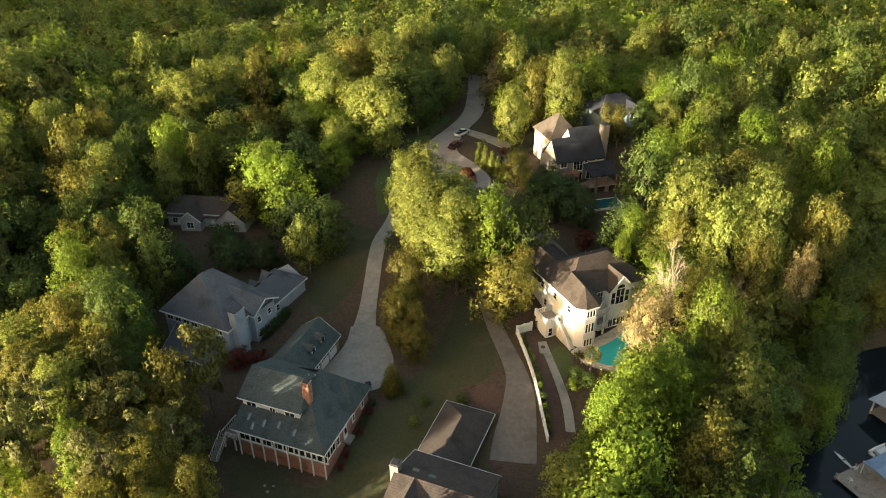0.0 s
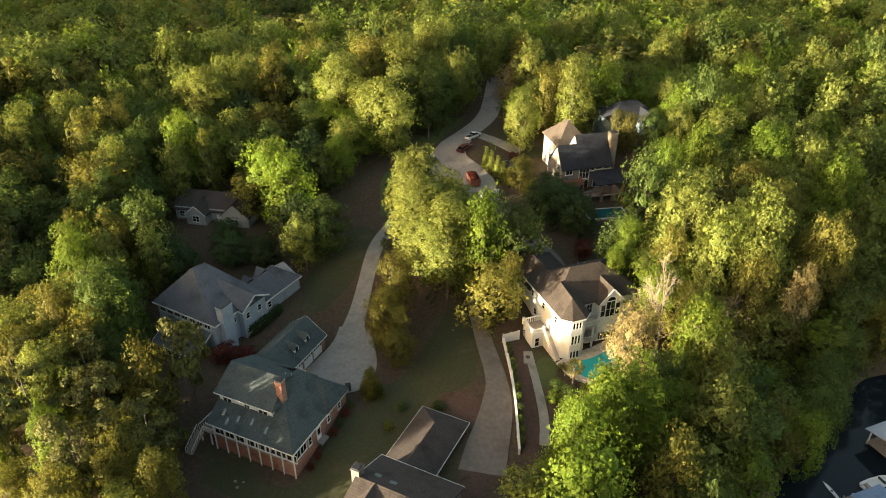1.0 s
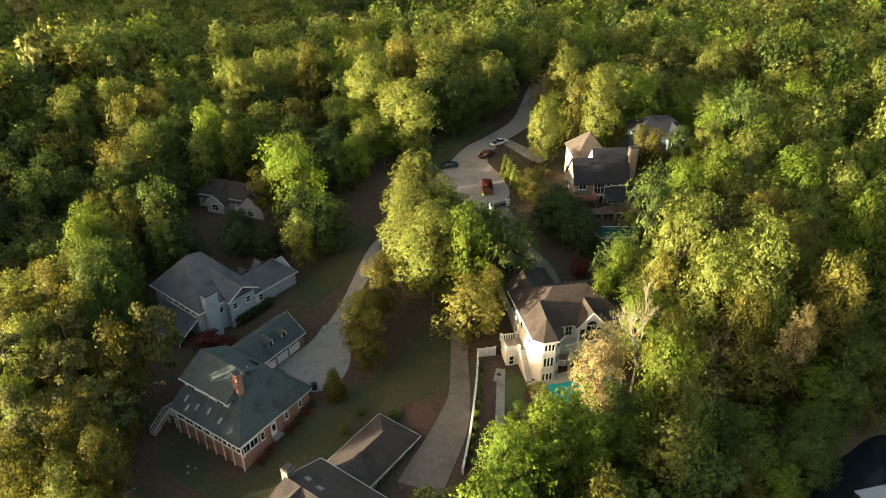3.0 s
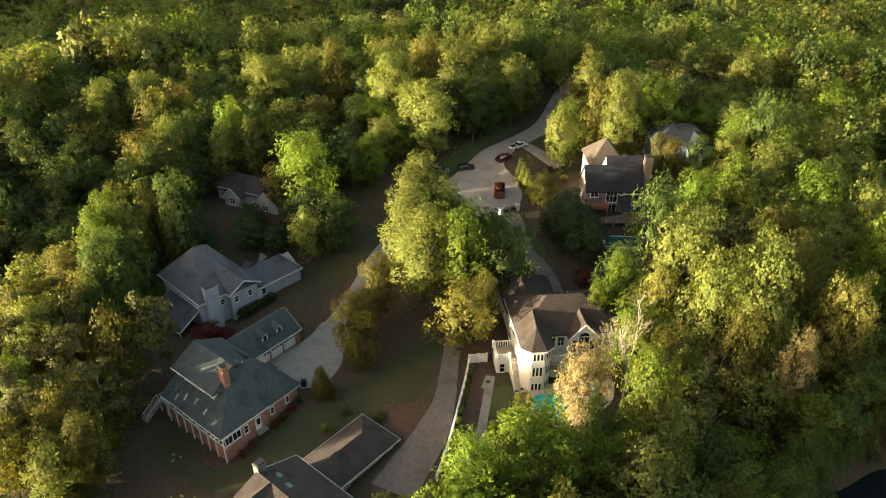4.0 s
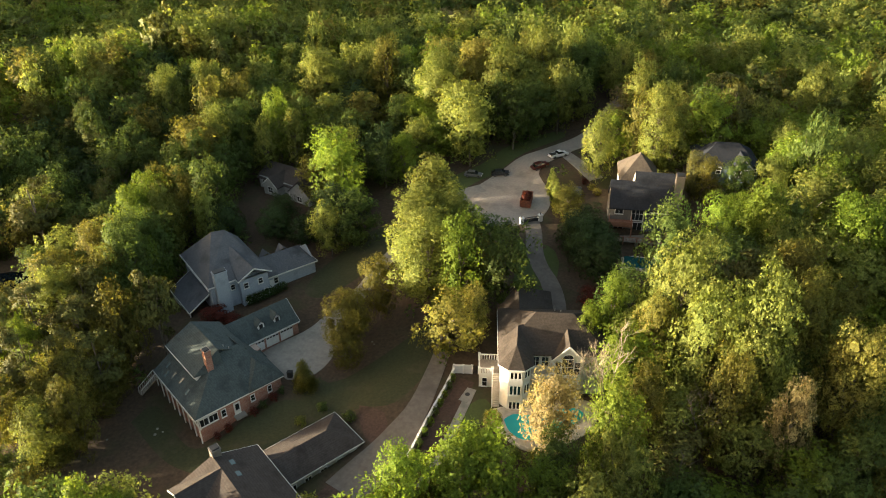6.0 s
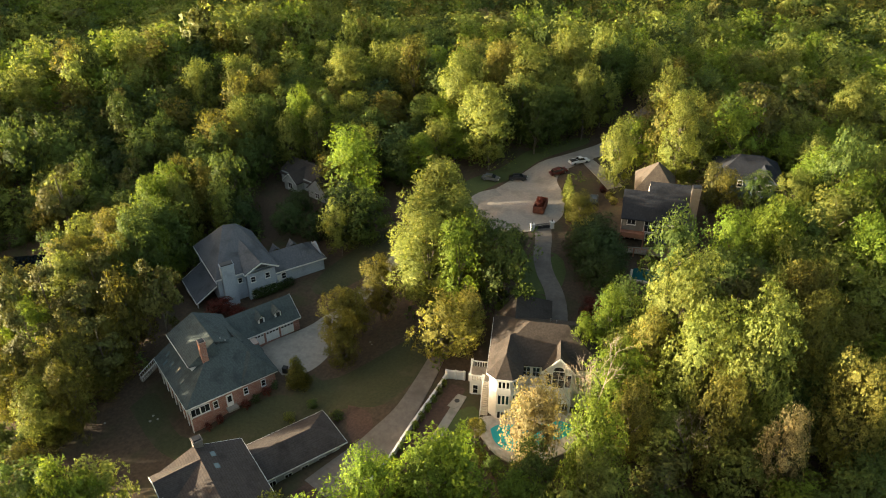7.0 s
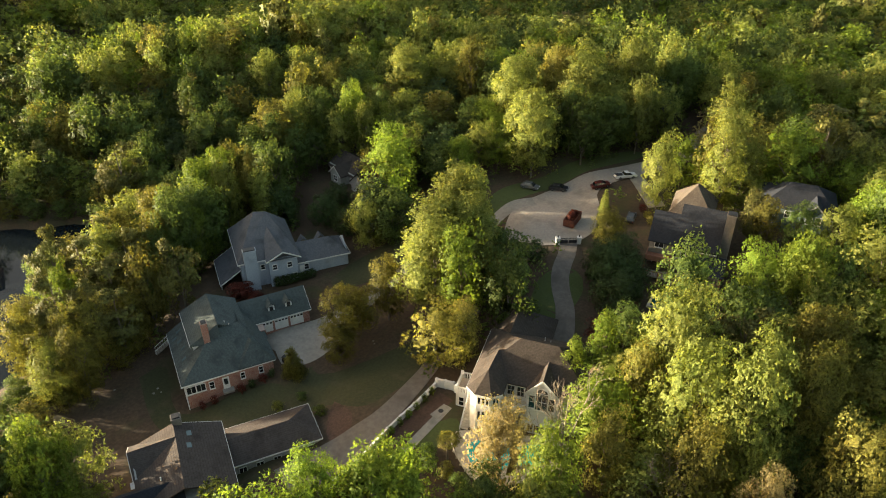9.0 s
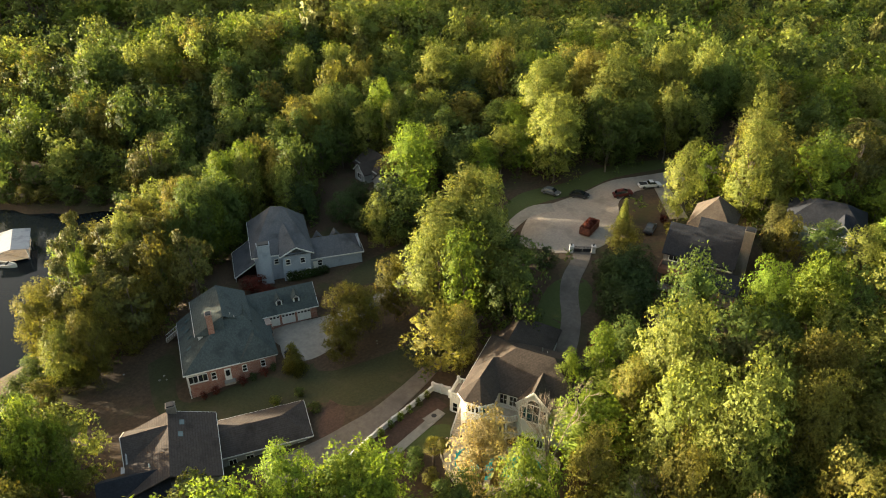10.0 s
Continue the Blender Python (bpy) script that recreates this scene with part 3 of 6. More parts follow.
# sunroom glazing and porch posts
for i in range(8):
    x = -15.3 + i * 2.04
    window(h1, (x + 0.75, 0.15, 15.4), 0, 1.75, 1.3, (2, 1))
for i in range(2):
    window(h1, (0.12, 1.0 + 1.7 * i, 15.3), 90, 1.5, 1.5, (2, 1))
part("porch_floor", boxes((-16.2, 0.2, 0.0, 3.2, 14.2, 14.45)), DECKWOOD, h1)
part("porch_beam", boxes((-16.2, 0.2, 0.1, 0.3, 16.3, 16.5), (-0.05, 0.2, 0.3, 3.2, 16.3, 16.5)), WHITE, h1)
for i in range(8):
    x = -15.7 + i * 2.26
    part("post", boxes((x - 0.09, x + 0.09, -0.1, 0.08, G - 1.5, 16.4)), WHITE, h1)
for y, z, w, h in ((4.6, 15.1, 0.75, 1.5), (10.2, 15.2, 0.7, 1.3), (13.6, 15.3, 0.7, 1.3)):
    window(h1, (0.12, y, z), 90, w, h, (1, 2))
door = part("door", boxes((0.1, 0.22, 6.5, 7.7, 13.4, 16.0)), WHITE, h1, "white double side door")
part("pane", boxes((0.22, 0.25, 6.75, 7.45, 14.4, 15.7)), GLASS, door)
part("step", boxes((0.1, 1.3, 6.2, 8.2, 13.0, 13.4)), CONCRETE, h1)
for x, y in ((-14.2, 1.6), (-11.2, 1.3), (-8.6, 1.6), (-5.6, 1.2), (-13.0, 0.6)):
    z = E_ + (y + 0.5) * 0.722
    bm = bmesh.new()
    slab(bm, [(x - 0.25, y - 0.45, z - 0.26), (x + 0.25, y - 0.45, z - 0.26), (x + 0.25, y + 0.45, z + 0.4), (x - 0.25, y + 0.45, z + 0.4)], 0.12)
    part("skylight", bm, SKYLIGHT, h1)
# deck and stair at the west corner
part("deck", boxes((-19.2, -16.2, 0.2, 4.2, 13.7, 13.95)), DECKWOOD, h1)
stair = part("stair", beam(bmesh.new(), (-19.6, 0.2, 13.7), (-19.6, -3.2, 11.4), 0.08, 0.3), DECKWOOD, h1)
part("stringer", beam(bmesh.new(), (-18.3, 0.2, 13.7), (-18.3, -3.2, 11.4), 0.08, 0.3), DECKWOOD, stair)
for i in range(12):
    part("tread", boxes((-19.65, -18.3, -0.3 - 0.28 * i, 0.0 - 0.28 * i, 13.6 - 0.19 * i, 13.66 - 0.19 * i)), DECKWOOD, stair)
bm = bmesh.new()
for a, b in (((-19.2, 0.2, 14.9), (-19.2, 4.2, 14.9)), ((-18.3, 0.2, 14.9), (-16.2, 0.2, 14.9)), ((-19.6, 0.2, 14.8), (-19.6, -3.2, 12.4)), ((-18.3, 0.2, 14.8), (-18.3, -3.2, 12.4))):
    beam(bm, a, b, 0.09)
    for k in range(9):
        p = Vector(a).lerp(Vector(b), k / 8)
        box(bm, p.x - 0.03, p.x + 0.03, p.y - 0.03, p.y + 0.03, p.z - 1.0, p.z)
part("railing", bm, WHITE, h1)
for x, y in ((-19.1, 0.3), (-19.1, 4.1), (-17.0, 0.3)):
    part("post", boxes((x - 0.1, x + 0.1, y - 0.1, y + 0.1, G - 2, 13.7)), WHITE, h1)
# garage wing
bm = gable_walls(bmesh.new(), -19.0, -10.9, 13.0, 26.6, 12.5, 18.0, 20.9, "y")
part("garage_wall", bm, BRICK, h1, "red brick garage wall")
roof(h1, gable_polys(-19.0, -10.9, 12.5, 26.6, 18.0, 21.0, "y"), SHINGLE_GREEN, "garage_roof")
fascia(h1, [((-10.55, 14, 17.75), (-10.55, 26.9, 17.75)), ((-10.55, 26.98, 17.75), (-14.95, 26.98, 21.0)), ((-19.3, 26.98, 17.75), (-14.95, 26.98, 21.0))], WHITE)
for i in range(3):
    garage_door(h1, (-10.86, 17.6 + 3.15 * i, 14.95), 90, 2.7, 2.35)
for y in (19.4, 22.9):
    bm = boxes((-14.2, -12.1, y - 0.65, y + 0.65, 18.6, 20.0))
    d = part("dormer", bm, WHITE, h1, "white gabled dormer")
    roof(d, [[(-14.6, y - 0.95, 19.7), (-11.9, y - 0.95, 19.7), (-11.9, y, 20.75), (-14.8, y, 20.75)], [(-14.8, y, 20.75), (-11.9, y, 20.75), (-11.9, y + 0.95, 19.7), (-14.6, y + 0.95, 19.7)]], SHINGLE_GREEN, "dormer_roof", 0.14)
    part("pane", boxes((-12.1, -12.06, y - 0.36, y + 0.36, 18.9, 19.85)), GLASS, d)
# link between the main block and the garage
part("link_wall", boxes((-15.0, -8.5, 13.0, 17.0, 13.0, 17.4)), BRICK, h1)
roof(h1, [[(-10.2, 12.5, 17.2), (-6.0, 12.5, 17.2), (-6.0, 16.8, 17.2), (-10.2, 16.8, 17.2)]], SHINGLE_GREEN, "link_roof")

# blue-grey house with the pale chimney chase
h2 = thing("house", "pale blue sided two-storey house with blue-grey shingle roof", "house", pose(-39.7, 103.8, 0, 0, 0, -25))
part("wall", boxes((-16.0, -0.4, 0.4, 12.6, 12.0, 21.2), (-1.0, 1.0, 6.2, 12.4, 12.0, 21.0)), SIDING_BLUE, h2)
roof(h2, hip_polys(-16.2, -0.2, 0.2, 12.8, 21.2, (-10.2, 5.6), (-9.4, 8.2), 27.9), SHINGLE_BLUE)
roof(h2, [[(-9.0, 7.0, 26.6), (1.6, 5.6, 21.2), (1.6, 9.4, 23.2), (-6.0, 9.4, 24.2)], [(-6.0, 9.4, 24.2), (1.6, 9.4, 23.2), (1.6, 13.2, 21.2), (-6.0, 13.2, 21.2)]], SHINGLE_BLUE, "cross_roof")
bm = bmesh.new()
slab(bm, [(0.75, 6.2, 21.0), (1.0, 6.2, 21.0), (1.0, 12.4, 21.0), (0.75, 12.4, 21.0)], 0.3)
part("frieze", bm, WHITE, h2)
fascia(h2, [((-16.6, -0.25, 21.2), (0.2, -0.25, 21.2)), ((-16.65, -0.2, 21.2), (-16.65, 13.2, 21.2)), ((0.22, -0.2, 21.2), (0.22, 5.6, 21.2)), ((1.62, 5.6, 21.2), (1.62, 9.4, 23.2)), ((1.62, 9.4, 23.2), (1.62, 13.2, 21.2)), ((0.2, 5.62, 21.2), (1.6, 5.62, 21.2))], WHITE, 0.08, 0.3)
chimney(h2, -0.45, 1.1, 1.2, 3.9, 12.5, 24.6, SIDING_BLUE)
for x in (-14.6, -12.6, -10.6, -8.6, -6.6, -4.6, -2.6):
    window(h2, (x, 0.38, 20.0), 0, 1.4, 1.2, (2, 1))
for y, z in ((7.4, 19.4), (10.6, 19.4), (7.4, 16.0), (9.6, 16.0), (11.6, 16.4)):
    window(h2, (1.02, y, z), 90, 0.9, 1.2, (1, 2))
window(h2, (-0.38, 5.0, 19.2), 90, 0.8, 1.1, (1, 2))
roof(h2, [[(-13.4, -4.6, 15.4), (-2.0, -4.4, 15.6), (-2.0, 0.4, 18.6), (-13.4, 0.4, 18.6)]], SHINGLE_BLUE, "porch_roof")
fascia(h2, [((-13.4, -4.65, 15.4), (-2.0, -4.45, 15.6)), ((-1.95, -4.4, 15.6), (-1.95, 0.4, 18.6)), ((-13.45, -4.6, 15.4), (-13.45, 0.4, 18.6))], WHITE, 0.08, 0.28, "porch_fascia")
part("porch_floor", boxes((-13.2, -2.2, -4.3, 0.4, 12.0, 12.9)), DECKWOOD, h2)
for i in range(6):
    x = -13.0 + 2.14 * i
    part("post", boxes((x - 0.1, x + 0.1, -4.3, -4.1, 12.0, 15.3)), WHITE, h2)
for i in range(5):
    window(h2, (-11.9 + 2.14 * i, -4.15, 14.2), 0, 1.8, 1.3, (2, 1))
bm = gable_walls(bmesh.new(), -7.6, 0.0, 12.6, 24.0, 13.5, 18.8, 21.6, "y")
part("garage_wall", bm, SIDING_BLUE, h2)
roof(h2, hip_polys(-7.8, 0.1, 12.0, 24.1, 18.9, (-3.8, 13.0), (-3.8, 20.6), 21.8, 0.35), SHINGLE_BLUE, "garage_roof")
fascia(h2, [((0.48, 12.4, 18.9), (0.48, 24.4, 18.9)), ((0.4, 24.48, 18.9), (-8.1, 24.48, 18.9))], WHITE, 0.08, 0.28, "garage_fascia")
window(h2, (0.02, 14.4, 17.4), 90, 0.9, 1.3, (1, 2))
part("door", boxes((0.0, 0.1, 12.9, 13.8, 15.8, 17.9)), WHITE, h2, "white side door")
for y in (15.0, 19.0):
    roof(h2, [[(-7.0, y - 1.3, 19.8), (-5.6, y - 1.3, 20.6), (-4.4, y, 22.0), (-6.9, y, 22.0)], [(-6.9, y, 22.0), (-4.4, y, 22.0), (-5.6, y + 1.3, 20.6), (-7.0, y + 1.3, 19.8)]], SHINGLE_BLUE, "dormer_roof", 0.16)

# white three-storey house with a bay tower
w3 = thing("house", "white stucco three-storey house with bay tower and brown roof", "house", pose(24.8, 105.2, 0, 0, 0, 24.8))
B = 15.4
tower = [(0, 0.4), (1.3, -0.75), (3.7, -0.75), (5.0, 0.4), (5.0, 6.0), (0, 6.0)]
part("tower_wall", solid(bmesh.new(), tower, B, 25.3), STUCCO, w3)
part("wall", boxes((0.05, 18.2, 3.6, 15.4, B, 25.3), (0.05, 9.5, 14.8, 23.4, B, 23.8)), STUCCO, w3)
bm = boxes((8.9, 13.7, 2.2, 4.0, B, 25.4))
part("bay_wall", bm, STUCCO, w3)
roof(w3, hip_polys(0.0, 18.2, 3.4, 15.6, 25.5, (6.0, 9.2), (12.4, 9.0), 29.9, 0.5), SHINGLE_BROWN)
roof(w3, [[(-0.5, 0.1, 25.5), (1.1, -1.3, 25.5), (2.5, 1.9, 28.3)], [(1.1, -1.3, 25.5), (3.9, -1.3, 25.5), (2.5, 1.9, 28.3)], [(3.9, -1.3, 25.5), (5.5, 0.1, 25.5), (2.5, 1.9, 28.3)],
          [(5.5, 0.1, 25.5), (5.5, 4.2, 25.9), (5.0, 7.8, 28.6), (2.9, 7.0, 28.5), (2.5, 1.9, 28.3)], [(-0.5, 0.1, 25.5), (2.5, 1.9, 28.3), (2.9, 7.0, 28.5), (-0.5, 6.0, 25.6)]], SHINGLE_BROWN, "tower_roof")
roof(w3, [[(8.5, 1.8, 25.2), (11.3, 1.8, 28.3), (11.3, 9.0, 28.3), (8.5, 5.0, 25.2)], [(11.3, 1.8, 28.3), (14.1, 1.8, 25.2), (14.1, 5.0, 25.2), (11.3, 9.0, 28.3)]], SHINGLE_BROWN, "bay_roof")
bm = bmesh.new()
for y in (2.2,):
    a = [bm.verts.new(p) for p in ((8.9, y, 25.4), (13.7, y, 25.4), (11.3, y, 28.0))]
    b = [bm.verts.new((v.co.x, y + 0.25, v.co.z)) for v in a]
    bm.faces.new(a), bm.faces.new(b[::-1])
    for i in range(3):
        bm.faces.new((a[i], b[i], b[(i + 1) % 3], a[(i + 1) % 3]))
part("gable", bm, WHITE, w3)
roof(w3, hip_polys(0.0, 9.6, 13.0, 23.6, 24.0, (3.4, 11.0), (3.4, 20.4), 27.6, 0.5), SHINGLE_BROWN, "garage_roof")
fascia(w3, [((-0.52, 0.1, 25.5), (-0.52, 15.4, 25.5)), ((-0.5, 0.08, 25.5), (1.1, -1.33, 25.5)), ((1.1, -1.33, 25.5), (3.9, -1.33, 25.5)), ((3.9, -1.33, 25.5), (5.5, 0.08, 25.5)), ((8.5, 1.78, 25.2), (11.3, 1.78, 28.3)), ((14.1, 1.78, 25.2), (11.3, 1.78, 28.3))], WHITE, 0.08, 0.3)
for z, h in ((17.3, 1.5), (20.7, 1.9), (23.9, 1.3)):
    for x in (1.85, 2.5, 3.15):
        window(w3, (x, -0.77, z), 0, 0.42, h)
    for f in (0.33, 0.68):
        window(w3, (5.0 - 1.3 * (1 - f) + 0.02, -0.75 + 1.15 * f - 0.02, z), 41.5, 0.4, h)
# balconies between tower and bay
for z in (17.9, 21.4):
    bm = solid(bmesh.new(), [(4.9, 3.7), (4.9, 1.2), (6.0, 0.6), (7.8, 0.9), (9.0, 1.8), (9.0, 3.7)], z, z + 0.3)
    part("balcony", bm, STONE, w3)
    bm = bmesh.new()
    ring = [(5.0, 1.3), (6.0, 0.75), (7.8, 1.0), (8.9, 1.9)]
    for a, b in zip(ring, ring[1:]):
        beam(bm, (*a, z + 1.25), (*b, z + 1.25), 0.12)
        for k in range(7):
            p = Vector((*a, 0)).lerp(Vector((*b, 0)), k / 6)
            box(bm, p.x - 0.04, p.x + 0.04, p.y - 0.04, p.y + 0.04, z + 0.3, z + 1.25)
    part("balcony_railing", bm, WHITE, w3)
for x, z in ((6.0, 23.6), (7.6, 23.6), (6.0, 20.0), (7.6, 20.0), (6.8, 17.0)):
    window(w3, (x, 3.58, z), 0, 1.1, 1.9, (2, 2))
part("column", lathe(bmesh.new(), ((0.22, B), (0.22, 21.4)), 10, (7.4, 1.2)), WHITE, w3)
window(w3, (11.3, 2.18, 23.6), 0, 1.9, 3.4, (2, 2), arch=True)
for x in (9.7, 12.9):
    window(w3, (x, 2.18, 23.4), 0, 0.9, 2.6, (1, 2))
for x, w in ((9.8, 0.9), (11.3, 1.7), (12.8, 0.9)):
    window(w3, (x, 2.18, 17.6), 0, w, 1.6, (2, 1))
for y, z in ((2.6, 23.6), (7.5, 23.6), (12, 23.6), (10.5, 20.2), (17, 20.8)):
    window(w3, (-0.0, y, z), -90, 0.9, 1.3, (1, 2))
# side deck with a room below and stone stair
part("deck_wall", boxes((-3.6, 0.0, 4.4, 8.2, B, 19.7)), STUCCO, w3)
bm = bmesh.new()
for a, b in (((-3.6, 4.4), (-3.6, 8.2)), ((-3.6, 8.2), (0, 8.2)), ((-3.6, 4.4), (-1.3, 4.4))):
    beam(bm, (*a, 20.85), (*b, 20.85), 0.22, 0.14)
    n = 8
    for k in range(n + 1):
        p = Vector((*a, 0)).lerp(Vector((*b, 0)), k / n)
        box(bm, p.x - 0.09, p.x + 0.09, p.y - 0.09, p.y + 0.09, 19.7, 20.8)
for x, y in ((-3.6, 4.4), (-3.6, 8.2), (-1.3, 4.4)):
    box(bm, x - 0.22, x + 0.22, y - 0.22, y + 0.22, 19.6, 21.15)
part("balustrade", bm, WHITE, w3)
part("deck_floor", boxes((-3.5, -0.05, 4.5, 8.1, 19.7, 19.78)), DECKWOOD, w3)
window(w3, (-2.6, 4.38, 17.8), 0, 0.8, 1.8, (1, 2))
steps = [(4.4, B)] + [p for i in range(17) for p in ((4.4 - 0.3 * i, 19.6 - 0.2 * i), (4.4 - 0.3 * (i + 1), 19.6 - 0.2 * i))] + [(-0.7, B)]
bm = bmesh.new()
sides = [[bm.verts.new((x, y, z)) for y, z in steps] for x in (-1.25, -0.05)]
bm.faces.new(sides[0]), bm.faces.new(sides[1][::-1])
for i in range(len(steps)):
    j = (i + 1) % len(steps)
    bm.faces.new((sides[0][i], sides[1][i], sides[1][j], sides[0][j]))
part("stair", bm, STONE, w3)
bm = bmesh.new()
beam(bm, (-1.3, 4.4, 20.7), (-1.3, -0.7, 17.2), 0.14, 0.16)
for k in range(12):
    p = Vector((-1.3, 4.4, 20.7)).lerp(Vector((-1.3, -0.7, 17.2)), k / 11)
    box(bm, p.x - 0.06, p.x + 0.06, p.y - 0.06, p.y + 0.06, p.z - 1.1, p.z)
part("stair_railing", bm, WHITE, w3)

# low house in the foreground with a long hipped wing
h4 = thing("house", "long low house with weathered grey hipped roof and stone chimney", "house", pose(-3.8, 76.8, 0, 0, 0, -22))
part("wing_wall", boxes((-0.6, 7.2, -2.0, 14.0, 11.0, 16.2)), SIDING_GREY, h4)
roof(h4, hip_polys(-0.9, 7.5, -3.0, 14.3, 16.4, (3.3, -3.0), (3.3, 10.2), 18.3, 0.2), SHINGLE_GREY, "wing_roof")
fascia(h4, [((-1.12, 0.2, 16.4), (-1.12, 14.5, 16.4)), ((-1.1, 14.52, 16.4), (7.7, 14.52, 16.4)), ((7.72, 14.5, 16.4), (7.72, 0, 16.4))], WHITE, 0.07, 0.24)
part("wall", boxes((0.2, 13.0, -13.2, -0.4, 10.0, 18.6)), SIDING_GREY, h4)
roof(h4, [[(-0.6, 0.1, 18.8), (13.4, 0.1, 18.8), (13.4, -7.0, 21.4), (-0.6, -7.0, 21.4)], [(-0.6, -7.0, 21.4), (13.4, -7.0, 21.4), (13.4, -13.8, 18.8), (-0.6, -13.8, 18.8)]], SHINGLE_GREY, "roof")
fascia(h4, [((-0.6, 0.14, 18.8), (13.4, 0.14, 18.8)), ((-0.64, 0.1, 18.8), (-0.64, -7.0, 21.4))], WHITE, 0.07, 0.24, "main_fascia")
bm = gable_walls(bmesh.new(), -0.6, 6.4, -13.6, -7.0, 10.0, 19.0, 21.0, "y")
part("west_wall", bm, SIDING_GREY, h4)
roof(h4, [[(-1.1, -14.1, 18.75), (2.6, -14.1, 21.1), (2.6, -6.9, 21.45), (-0.9, -6.9, 19.2)], [(2.6, -14.1, 21.1), (6.6, -13.9, 18.7), (6.6, -10.2, 19.1), (2.6, -7.2, 21.45)]], SHINGLE_GREY, "west_roof")
fascia(h4, [((-1.1, -14.15, 18.75), (2.6, -14.15, 21.1)), ((6.6, -13.95, 18.7), (2.6, -14.15, 21.1))], WHITE, 0.07, 0.24, "gable_fascia")
bm = gable_walls(bmesh.new(), 7.9, 13.4, -17.0, -8.0, 10.0, 18.4, 20.6, "y")
part("east_wall", bm, SIDING_GREY, h4)
roof(h4, gable_polys(7.9, 13.4, -17.0, -7.6, 18.4, 20.7, "y", 0.35), SHINGLE_DARK, "east_roof")
part("flat_roof", slab(bmesh.new(), [(6.4, -14.4, 18.62), (7.7, -14.4, 18.62), (7.7, -8.6, 19.0), (6.4, -9.6, 18.95)], 0.12), PALEMETAL, h4, "pale metal roof strip between two gables")
part("flashing", beam(bmesh.new(), (6.5, -11.8, 18.95), (7.6, -11.8, 18.95), 0.12, 0.06), WHITE, h4)
chimney(h4, -1.3, 0.0, -7.1, -5.7, 12, 22.6, TAUPE)
for x, y in ((1.9, -5.0), (4.6, -5.3)):
    z = 18.8 - y * 0.366
    bm = bmesh.new()
    slab(bm, [(x - 0.55, y - 0.35, z + 0.19), (x + 0.55, y - 0.35, z + 0.19), (x + 0.55, y + 0.35, z - 0.02), (x - 0.55, y + 0.35, z - 0.02)], 0.15)
    part("skylight", bm, SKYLIGHT, h4)
for y in (1.5, 4.2, 7.0, 10.0, 12.6):
    window(h4, (7.22, y, 14.6), 90, 1.1, 1.2, (2, 1))
part("vent", lathe(bmesh.new(), ((0.12, 20.0), (0.12, 20.9)), 8, (9.4, -10.0)), WHITE, h4)

# house by the turning circle with a cream gable
h5 = thing("house", "two-storey house with charcoal roof, cream gable and brick chimney", "house", pose(27.3, 155.7, 0, 0, 0, 18.5))


def rise(y):
    return 32.6 + 1.19 * y


part("wall", boxes((0.3, 13.0, 0.3, 9.0, 22.0, 32.7)), TAUPE, h5)
roof(h5, [[(x, y, rise(y)) for x, y in ((0.0, -0.35), (13.2, -0.35), (13.2, 5.1), (5.0, 5.1), (5.0, 3.7), (0.0, 3.7))], [(0.0, 3.7, rise(3.7)), (4.98, 3.7, rise(3.7)), (4.98, 8.0, rise(-0.6)), (0.0, 8.0, rise(-0.6))], [(5.0, 5.1, rise(5.1)), (13.2, 5.1, rise(5.1)), (13.2, 10.0, rise(0.2)), (5.0, 10.0, rise(0.2))]], SHINGLE_DARK)
bm = bmesh.new()
for x, far, top in ((0.3, 7.6, 3.7), (12.75, 9.6, 5.1), (5.02, 9.6, 5.1)):
    pts = [(0.3, 32.6), (far, 32.6), (top, rise(top) - 0.25)]
    a = [bm.verts.new((x, y, z)) for y, z in pts]
    b = [bm.verts.new((x + 0.25, y, z)) for y, z in pts]
    bm.faces.new(a), bm.faces.new(b[::-1])
    for i in range(3):
        bm.faces.new((a[i], b[i], b[(i + 1) % 3], a[(i + 1) % 3]))
part("gable", bm, CREAM, h5)
part("rear_wall", boxes((2.6, 10.4, 8.8, 18.0, 24.0, 34.7)), CREAM, h5, "cream rendered wall")
roof(h5, hip_polys(2.5, 10.5, 8.6, 18.2, 34.7, (6.5, 12.6), (6.6, 13.6), 39.6, 0.35), SHINGLE_TAN, "rear_roof")
chimney(h5, 13.22, 14.9, 2.2, 4.0, 22, 39.4, TAUPE)
window(h5, (2.2, 0.28, 31.4), 0, 1.6, 1.4, (2, 1))
window(h5, (6.1, 0.28, 30.9), 0, 2.4, 3.0, (3, 2))
window(h5, (8.2, 0.28, 31.7), 0, 0.7, 1.0)
for x in (9.9, 12.0):
    window(h5, (x, 0.28, 31.9), 0, 1.7, 0.9, (1, 1))
for x, w in ((2.4, 1.9), (6.4, 1.9), (9.6, 1.9), (12.0, 1.4)):
    window(h5, (x, 0.28, 27.8), 0, w, 2.0, (2, 1))
balcony = part("balcony", boxes((0.2, 5.0, -2.6, 0.3, 29.0, 29.25)), REDWOOD, h5, "red-brown wooden balcony")
part("parapet", boxes((0.2, 5.0, -2.68, -2.56, 29.25, 30.2)), REDWOOD, balcony)
for x in (0.25, 4.95):
    part("side_parapet", boxes((x - 0.06, x + 0.06, -2.55, 0.3, 29.25, 30.2)), REDWOOD, balcony)
    part("balcony_post", boxes((x - 0.12, x + 0.12, -2.55, -2.31, 21.5, 29.0)), REDWOOD, balcony)
